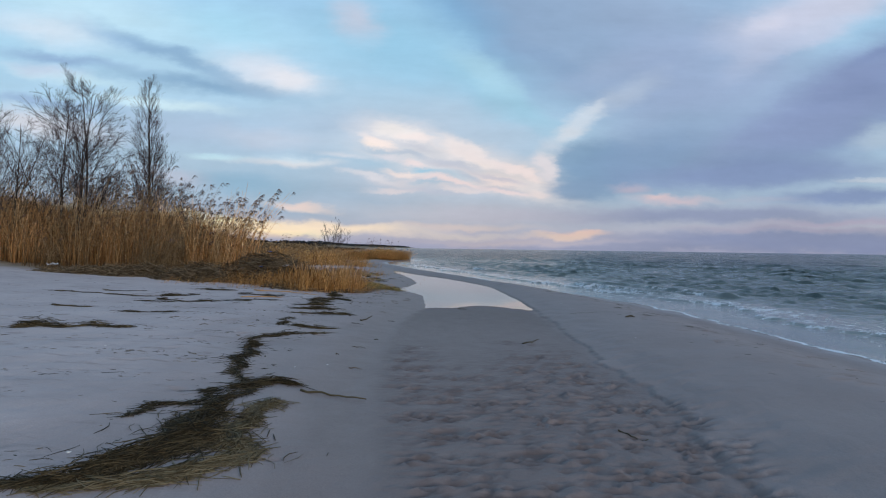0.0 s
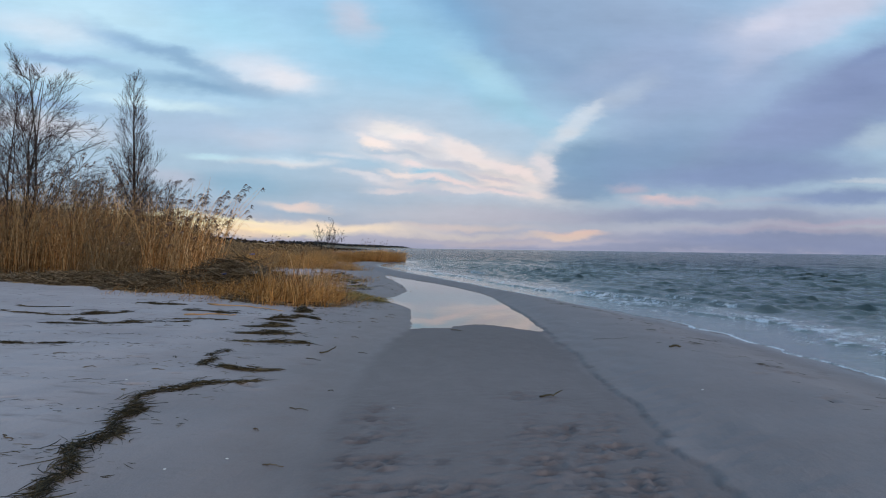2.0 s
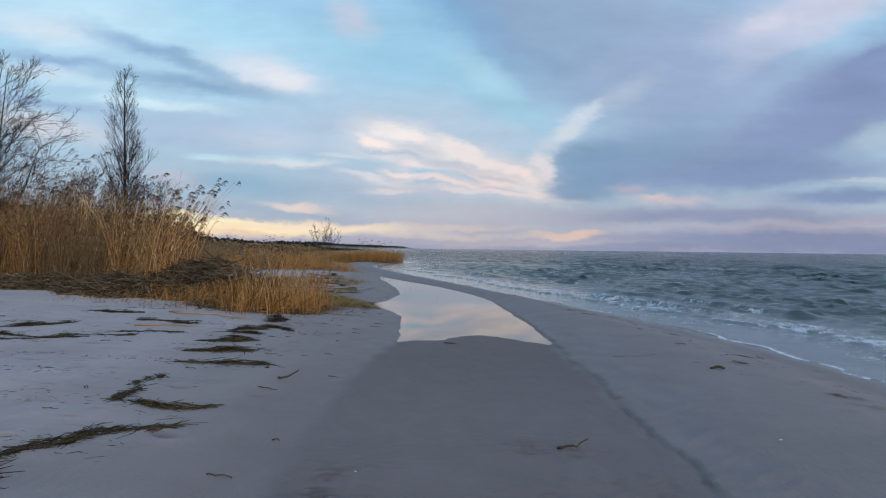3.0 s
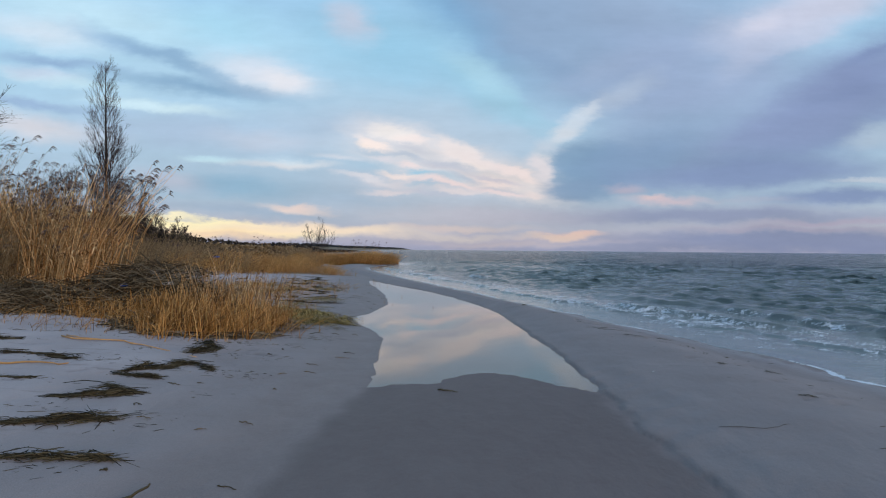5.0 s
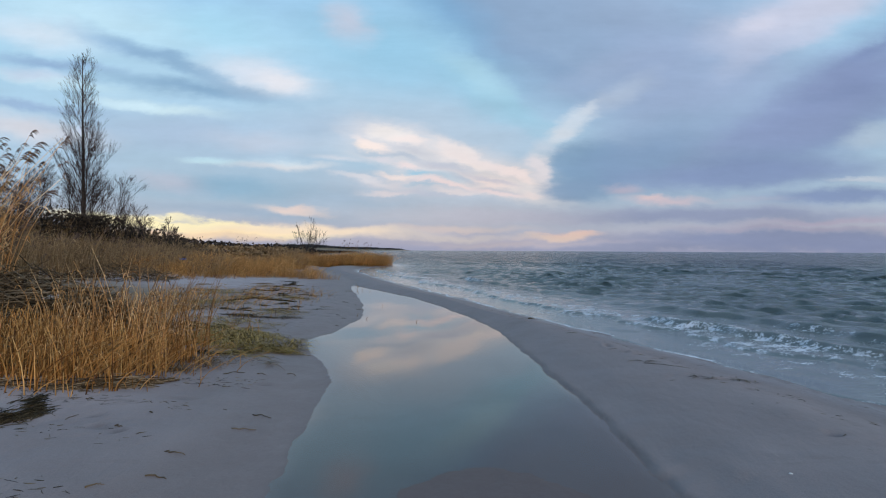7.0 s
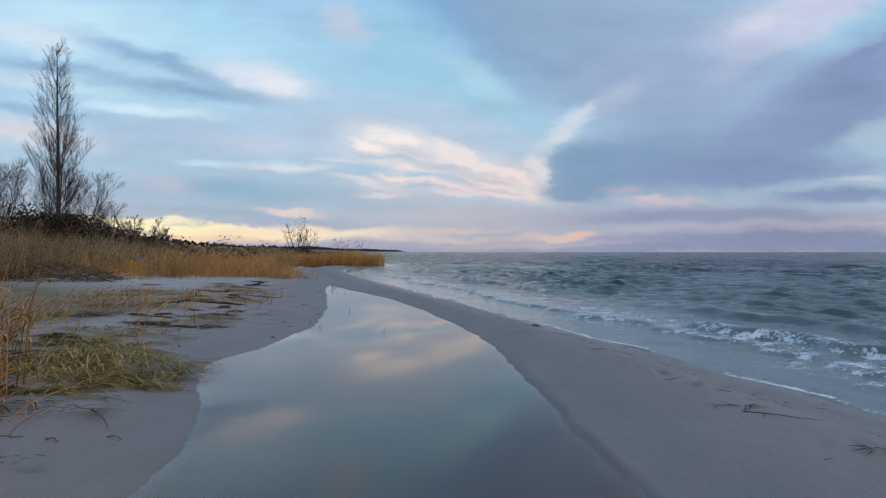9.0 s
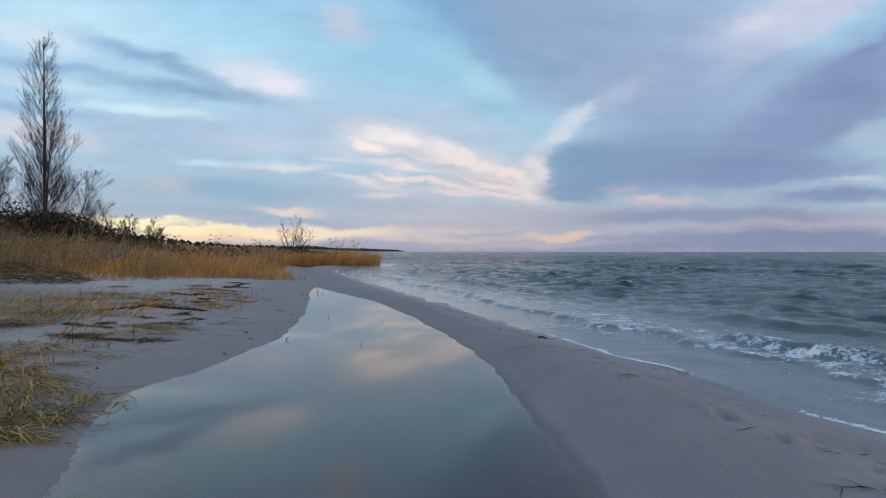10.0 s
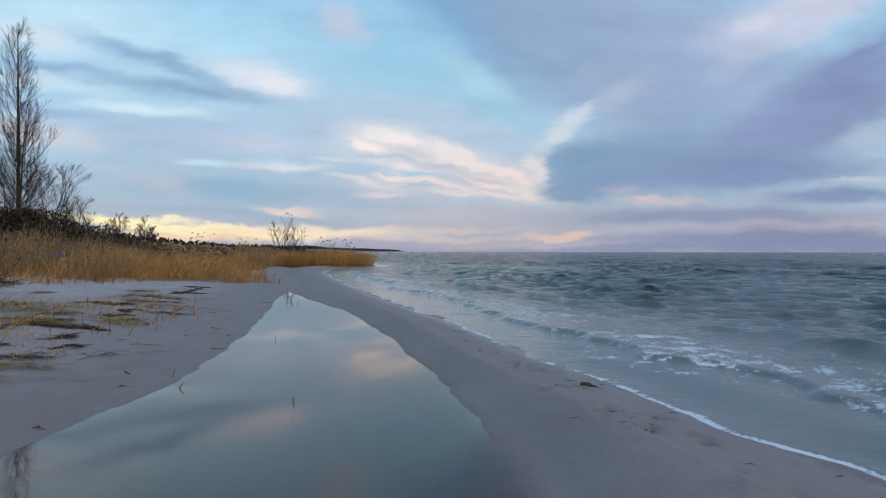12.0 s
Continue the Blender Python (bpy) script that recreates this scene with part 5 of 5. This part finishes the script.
tree("poplar", -27.75, 50.5, [(0.012, 0.0, 14.2, 0.15), (0.05, 0.03, 9.5, 0.06)],
     [(62, 0.66, 0.245, 0.0, 0.014, 0.12), (8, 0.46, 0.55, 0.17, 0.07), (5, 0.42, 0.65, 0.12, 0.08), (0, 0.4, 0.5, 0.05, 0.08)], "slim upright bare poplar behind the dune reeds", fine=0.0024, limb=0.2)
tree("bare_tree", -11.5, 18.5, [(0.12, 0.0, 5.2, 0.040), (0.30, -0.1, 4.9, 0.030), (-0.28, 0.1, 4.9, 0.028), (0.02, 0.15, 5.2, 0.026)],
     [(13, 0.74, 0.44, 0.02, 0.05, 0.25), (9, 0.66, 0.55, 0.02, 0.17), (6, 0.48, 0.62, 0.06, 0.13), (0, 0.4, 0.5, 0.05, 0.13)], "leafless spreading young tree among the reeds", limb=0.26, fine=0.0012)
for x, y, n in ((-13.0, 18.3, 4.4), (-14.6, 19.3, 4.8), (-12.2, 19.4, 3.9)):
    tree("bare_shrub", x, y, [(0.1, 0, n * 0.9, 0.022), (-0.28, 0, n, 0.024), (0.36, 0.1, n * 0.85, 0.02), (-0.08, -0.1, n * 0.95, 0.02)],
         [(9, 0.56, 0.46, 0.02, 0.06, 0.2), (6, 0.50, 0.6, 0.06, 0.10), (4, 0.42, 0.7, 0.04, 0.11), (0, 0.4, 0.5, 0.05, 0.1)], "leafless many-stemmed willow shrub in the reeds", "willow shrubs", limb=0.3, fine=0.0012)
BUSH = [(9, 0.50, 0.50, 0.02, 0.05, 0.10), (7, 0.44, 0.65, 0.05, 0.08), (5, 0.36, 0.8, 0.04, 0.08), (0, 0.4, 0.5, 0.05, 0.1)]
for x, y, n, label in ((-26.4, 51.0, 5.6, ""), (-25.0, 51.5, 3.6, ""), (-29.3, 51, 6.4, ""), (-31.5, 50, 5.6, ""), (-33.5, 51, 6.0, "")):
    tree("bare_shrub", x, y, [(0.35, 0, n, 0.032), (-0.35, 0.1, n * 0.9, 0.032), (0.0, 0.3, n, 0.03), (0.55, 0.0, n * 0.8, 0.03)], BUSH,
         "dense leafless thicket at the foot of the poplar", "poplar thicket", fine=0.002)
tree("shore_shrub", -15.4, 64.0, [(0.1, 0, 3.8, 0.028), (-0.5, 0, 2.9, 0.024), (0.65, 0, 3.2, 0.026), (0.3, 0.3, 3.2, 0.024), (-0.2, 0.1, 3.4, 0.024), (1.1, 0, 2.8, 0.02)],
     [(8, 0.45, 0.5, 0.0, 0.04, 0.2), (5, 0.5, 0.55, 0.0, 0.05), (3, 0.5, 0.6, 0.0, 0.06), (0, 0.4, 0.5, 0.0, 0.1)], "small leafless fan-shaped shrub on the shore", fine=0.0025)
for x, y, n in ((-52, 100, 5.0), (-49, 102, 4.6), (-46, 98, 3.4), (-57, 96, 3.6)):
    tree("far_bare_tree", x, y, [(0.1, 0, n, 0.09), (-0.35, 0, n * 0.8, 0.06), (0.4, 0.1, n * 0.8, 0.06)], BUSH, "small leafless tree on the far dune", "far trees", fine=0.006)


# ---- dark scrub on the dune and far woods ----
def scrub_bank(name, line, tall, deep, count, size, mat, label):
    s = Soup()
    pts = np.array(line, float)
    seg = np.r_[0, np.cumsum(np.linalg.norm(np.diff(pts, axis=0), axis=1))]
    x0, y0 = pts.mean(0)
    z0 = ground_z(x0, y0)
    for i in range(count):
        p = rng.uniform(0, seg[-1])
        h = np.interp(p, seg, tall) * (0.72 + 0.28 * math.sin(p / size / 2.3 + 2 * math.sin(p / size / 5.1)))
        x, y = np.interp(p, seg, pts[:, 0]) + rng.normal(0, deep), np.interp(p, seg, pts[:, 1]) + rng.normal(0, deep)
        k = math.sqrt(rng.uniform(0, 1))
        z = ground_z(x, y) - z0 + h * k
        s.lump((x - x0, y - y0, z), size * rng.uniform(0.5, 1.2) * (1.25 - 0.7 * k), 0.8)
    ob = new(name, s.mesh(name, mat, False))
    ob.location = (x0, y0, z0)
    return tagged(ob, label, "shrubs", "scrub and woods", "stuff")


def twig_bank(name, line, tall, deep, count, mat, label):
    """A thicket of fine upright twigs."""
    s = Soup()
    pts = np.array(line, float)
    seg = np.r_[0, np.cumsum(np.linalg.norm(np.diff(pts, axis=0), axis=1))]
    x0, y0 = pts.mean(0)
    z0 = ground_z(x0, y0)
    for i in range(count):
        p = rng.uniform(0, seg[-1])
        h = np.interp(p, seg, tall) * rng.uniform(0.35, 1.1)
        x, y = np.interp(p, seg, pts[:, 0]) + rng.normal(0, deep), np.interp(p, seg, pts[:, 1]) + rng.normal(0, deep)
        z = ground_z(x, y) - z0 - 0.05
        a, b = rng.normal(0.05, 0.25), rng.normal(0, 0.2)
        u = np.linspace(0, 1, 4)
        c = np.stack([x - x0 + h * a * u ** 1.5, y - y0 + h * b * u ** 1.5, z + h * u], 1)
        s.tube(c, 0.011 * np.array((1, 0.9, 0.7, 0.3)), 3)
        for k in range(3):
            v = rng.uniform(0.3, 0.9)
            q = np.array([np.interp(v, u, c[:, j]) for j in range(3)])
            e = rng.normal(0, 0.35, 2)
            n = h * 0.3
            s.tube([q, q + (e[0] * n * 0.6, e[1] * n * 0.6, n * 0.6), q + (e[0] * n, e[1] * n, n * 1.1)], [0.006, 0.005, 0.002], 3)
    ob = new(name, s.mesh(name, mat))
    ob.location = (x0, y0, z0)
    return tagged(ob, label, "shrubs", "scrub and woods", "stuff")


scrub_bank("dune_scrub", [(-50, 50), (-40, 52), (-31, 53), (-26, 54), (-22, 56)], [3.0, 3.0, 2.7, 2.2, 0.8], 1.0, 12000, 0.20, SCRUB, "dark leafless scrub covering the dune")
scrub_bank("bramble_bush", [(-28.5, 48.2), (-26.5, 48.6), (-24.5, 49.2), (-22.0, 50.2)], [3.4, 3.2, 2.5, 1.2], 0.6, 5200, 0.15, SCRUB, "dark bramble bush beside the poplar")
twig_bank("dune_thicket", [(-48, 46), (-36, 47), (-29, 48), (-22, 50)], [3.0, 3.0, 2.6, 1.4], 1.2, 1800, REED_DULL, "brown twiggy thicket before the dune")
twig_bank("dark_thicket", [(-50, 49), (-40, 50.5), (-31, 51), (-26, 51.5), (-21, 53)], [3.3, 3.3, 3.1, 2.5, 1.0], 0.9, 1500, SCRUB, "dark leafless thicket crowning the dune")
scrub_bank("far_scrub", [(-60, 80), (-52, 100), (-46, 130), (-48, 190), (-60, 300)], [2.4, 2.0, 1.4, 1.0, 1.2], 2.5, 3600, 0.6, SCRUB, "dark scrub belt along the far dune")
scrub_bank("reed_belt", [(-34, 58), (-26, 66), (-24, 80), (-34, 110)], [1.2, 1.1, 1.2, 1.5], 2.0, 2400, 0.35, REED_DULL, "dull brown reed belt behind the bay")
scrub_bank("far_woods", [(-150, 500), (-240, 1000), (-290, 1700), (-275, 2250)], [3, 4, 6, 4.5], 10, 2600, 2.5, WOODS, "thin dark line of woods on the far headland")
scrub_bank("far_woods", [(-4000, 2600), (-1500, 2600), (-420, 2500)], [9, 9, 7], 25, 1500, 7.0, WOODS, "thin dark line of woods on the far shore")


# ---- sticks, litter, shells ----
def stick(pts, radius, label, mat=None, name="stick"):
    s = Soup()
    pts = np.array(pts, float)
    c = pts.mean(0)
    z = ground_z(c[0], c[1])
    fine = np.stack([np.interp(np.linspace(0, 1, 9), np.linspace(0, 1, len(pts)), pts[:, j]) for j in range(3)], 1) + rng.normal(0, radius * 0.5, (9, 3)) + rng.normal(0, 0.006, (9, 3)) * (1, 1, 0)
    fine[:, 2] += np.maximum(ground_zs(fine[:, 0], fine[:, 1]), -0.02) + radius * 0.6
    s.tube(fine - (c[0], c[1], z), radius * np.linspace(1.1, 0.5, 9), 6)
    ob = new(name, s.mesh(name, mat or WRACK))
    ob.location = (c[0], c[1], z)
    return tagged(ob, label, "stick", "sticks")


stick([(-1.05, 6.22, 0.0), (-0.85, 6.2, 0.01), (-0.62, 6.17, 0.005)], 0.008, "dark wet stick lying on the sand")
stick([(-1.42, 9.92, 0), (-1.33, 9.95, 0.02), (-1.27, 9.99, 0.07)], 0.008, "dark curved root end poking up from the weed")
stick([(-4.2, 13.5, 0), (-3.85, 13.34, 0.02), (-3.44, 13.34, 0.01), (-3.14, 13.15, 0.01), (-2.45, 12.8, 0)], 0.008, "long orange-brown reed cane on the sand", REED)
stick([(-4.2, 13.58, 0.01), (-3.9, 13.42, 0.02), (-3.3, 13.3, 0.0)], 0.006, "long orange-brown reed cane on the sand", REED)
stick([(-3.9, 12.14, 0), (-3.45, 12.22, 0.015), (-3.18, 12.18, 0)], 0.009, "broken reed cane on the sand", REED)
stick([(0.55, 8.62, 0.0), (0.66, 8.60, 0.02), (0.72, 8.68, 0.03)], 0.007, "small dark twig in the rippled sand")
stick([(-0.25, 12.15, 0), (-0.15, 12.1, 0.01), (-0.08, 12.08, 0)], 0.006, "small dark wet twig at the pool edge")
stick([(0.85, 5.7, 0), (0.9, 5.62, 0.005), (0.97, 5.55, 0)], 0.004, "thin dark twig in the rippled sand")
stick([(2.05, 10.4, 0), (2.12, 10.38, 0.01), (2.16, 10.4, 0)], 0.012, "small dark lump of weed on the bar")
stick([(1.55, 15.0, 0), (1.75, 14.9, 0.004), (1.9, 14.97, 0)], 0.002, "thin curved dark twig on the bar")
stick([(1.42, 11.10, 0), (1.64, 11.01, 0.003), (1.80, 11.08, 0)], 0.0016, "thin curved dark twig on the bar")
stick([(0.95, 19.0, 0), (1.0, 19.0, 0.008), (1.03, 18.98, 0)], 0.010, "small dark lump of weed on the bar")
for i in range(90):
    y = rng.uniform(7, 25)
    x = float(pool_left(y)) - abs(rng.normal(0.2, 1.7)) - 0.1
    a, n = rng.uniform(-0.6, 0.6), rng.uniform(0.02, 0.16)
    stick([(x, y, 0), (x + n * 0.5 * math.cos(a), y + n * 0.5 * math.sin(a), rng.uniform(0, 0.012)), (x + n * math.cos(a), y + n * math.sin(a), 0)], 0.0035,
          "scrap of dark straw lying on damp sand", HEAP if i % 3 else WRACK, "straw_scrap")


def water_stalk(x, y, tall, bent):
    s = Soup()
    z = ground_z(x, y)
    s.tube([(0, 0, 0), (0.01, 0, tall * 0.5 - z), (0.01 + bent * 0.4, 0, tall - z), (0.01 + bent, 0.0, tall * 0.75 - z)], [0.004, 0.004, 0.003, 0.002], 4)
    ob = new("water_stalk", s.mesh("water_stalk", REED_DULL))
    ob.location = (x, y, z)
    return tagged(ob, "thin dead stalk standing in the pool", "stalk", "stalks in the pool")


for x, y, tall, bent in ((-1.75, 19.2, 0.10, 0.03), (-1.55, 18.9, 0.05, 0.05), (-1.62, 20.9, 0.08, 0.02), (-0.75, 18.6, 0.05, 0.02), (-3.0, 25.6, 0.18, 0.05), (-3.1, 26.0, 0.2, -0.04),
                         (-2.85, 25.4, 0.15, 0.06), (-3.2, 26.3, 0.22, 0.05), (-2.5, 24.6, 0.1, 0.03), (-2.6, 26.2, 0.1, 0.03)):
    water_stalk(x, y, tall * 0.6, bent * 0.6)


def shell(x, y, size):
    """A small ribbed half dome with a closed underside."""
    vs, fs = [(0, 0, size * 0.45)], []
    n = 14
    for ring, (r, h) in enumerate(((0.5, 0.38), (0.85, 0.2), (1.0, 0.0))):
        for k in range(n):
            a = 2 * math.pi * k / n
            q = r * size * (1 + (0.07 if k % 2 else 0)) * (0.8 if math.sin(a) < -0.6 else 1.0)
            vs.append((q * math.cos(a), q * math.sin(a), h * size))
    fs += [(0, 1 + k, 1 + (k + 1) % n) for k in range(n)]
    for ring in range(2):
        b0 = 1 + ring * n
        fs += [(b0 + k, b0 + n + k, b0 + n + (k + 1) % n, b0 + (k + 1) % n) for k in range(n)]
    fs.append(tuple(1 + 2 * n + k for k in reversed(range(n))))
    ob = new("shell", mesh_from("shell", vs, fs, SHELL))
    ob.matrix_basis = pose(x, y, ground_z(x, y) - 0.001, 0, 0, rng.uniform(0, 360))
    return tagged(ob, "tiny white seashell lying on the sand", "shell", "seashells")


for x, y in ((-1.65, 4.9), (-1.3, 6.9), (-2.4, 8.4), (-0.45, 8.2), (-1.1, 7.1), (-1.9, 15.9), (-2.3, 17.6), (1.7, 8.6), (-3.0, 7.2), (1.5, 12.6)):
    shell(x, y, rng.uniform(0.006, 0.011))


def litter_sheet(x, y, lift, w, d, mat, label, name="plastic_sheet"):
    """A crumpled scrap of plastic with thickness."""
    g = 9
    vs, fs = [], []
    for side in (0, 1):
        for i in range(g):
            for j in range(g):
                u, v = i / (g - 1) - 0.5, j / (g - 1) - 0.5
                r = 1 - 0.25 * abs(math.sin(5 * u + 3 * v))
                vs.append((u * w * r, v * d * r, lift + 0.06 * math.sin(7 * u + 2) * math.cos(6 * v) * w + 0.02 * math.sin(23 * u * v + 9 * v) - 0.004 * side))
    for side in (0, 1):
        for i in range(g - 1):
            for j in range(g - 1):
                a = side * g * g + i * g + j
                q = (a, a + 1, a + g + 1, a + g)
                fs.append(q if side else q[::-1])
    for i in range(g - 1):
        for a, b in ((i, i + 1), ((g - 1) * g + i, (g - 1) * g + i + 1), (i * g, i * g + g), (i * g + g - 1, i * g + 2 * g - 1)):
            fs.append((a, b, b + g * g, a + g * g))
    ob = new(name, mesh_from(name, vs, fs, mat))
    ob.location = (x, y, ground_z(x, y))
    return tagged(ob, label, "litter", "washed-up litter")


litter_sheet(-5.6, 16.0, 0.30, 0.34, 0.26, PLASTIC, "crumpled white plastic sheet caught in broken reeds")
litter_sheet(-4.4, 15.95, 0.42, 0.15, 0.12, PLASTIC, "crumpled white plastic scrap on the reed heap")
litter_sheet(-10.8, 16.9, 0.15, 0.25, 0.2, PLASTIC, "white plastic bag among the reeds")
litter_sheet(-9.4, 28.7, 0.55, 0.2, 0.2, BLUE, "blue plastic bag caught in the golden reeds", "plastic_bag")
litter_sheet(-4.9, 15.7, 0.40, 0.09, 0.07, BLUE, "small blue plastic scrap on the reed heap", "plastic_scrap")
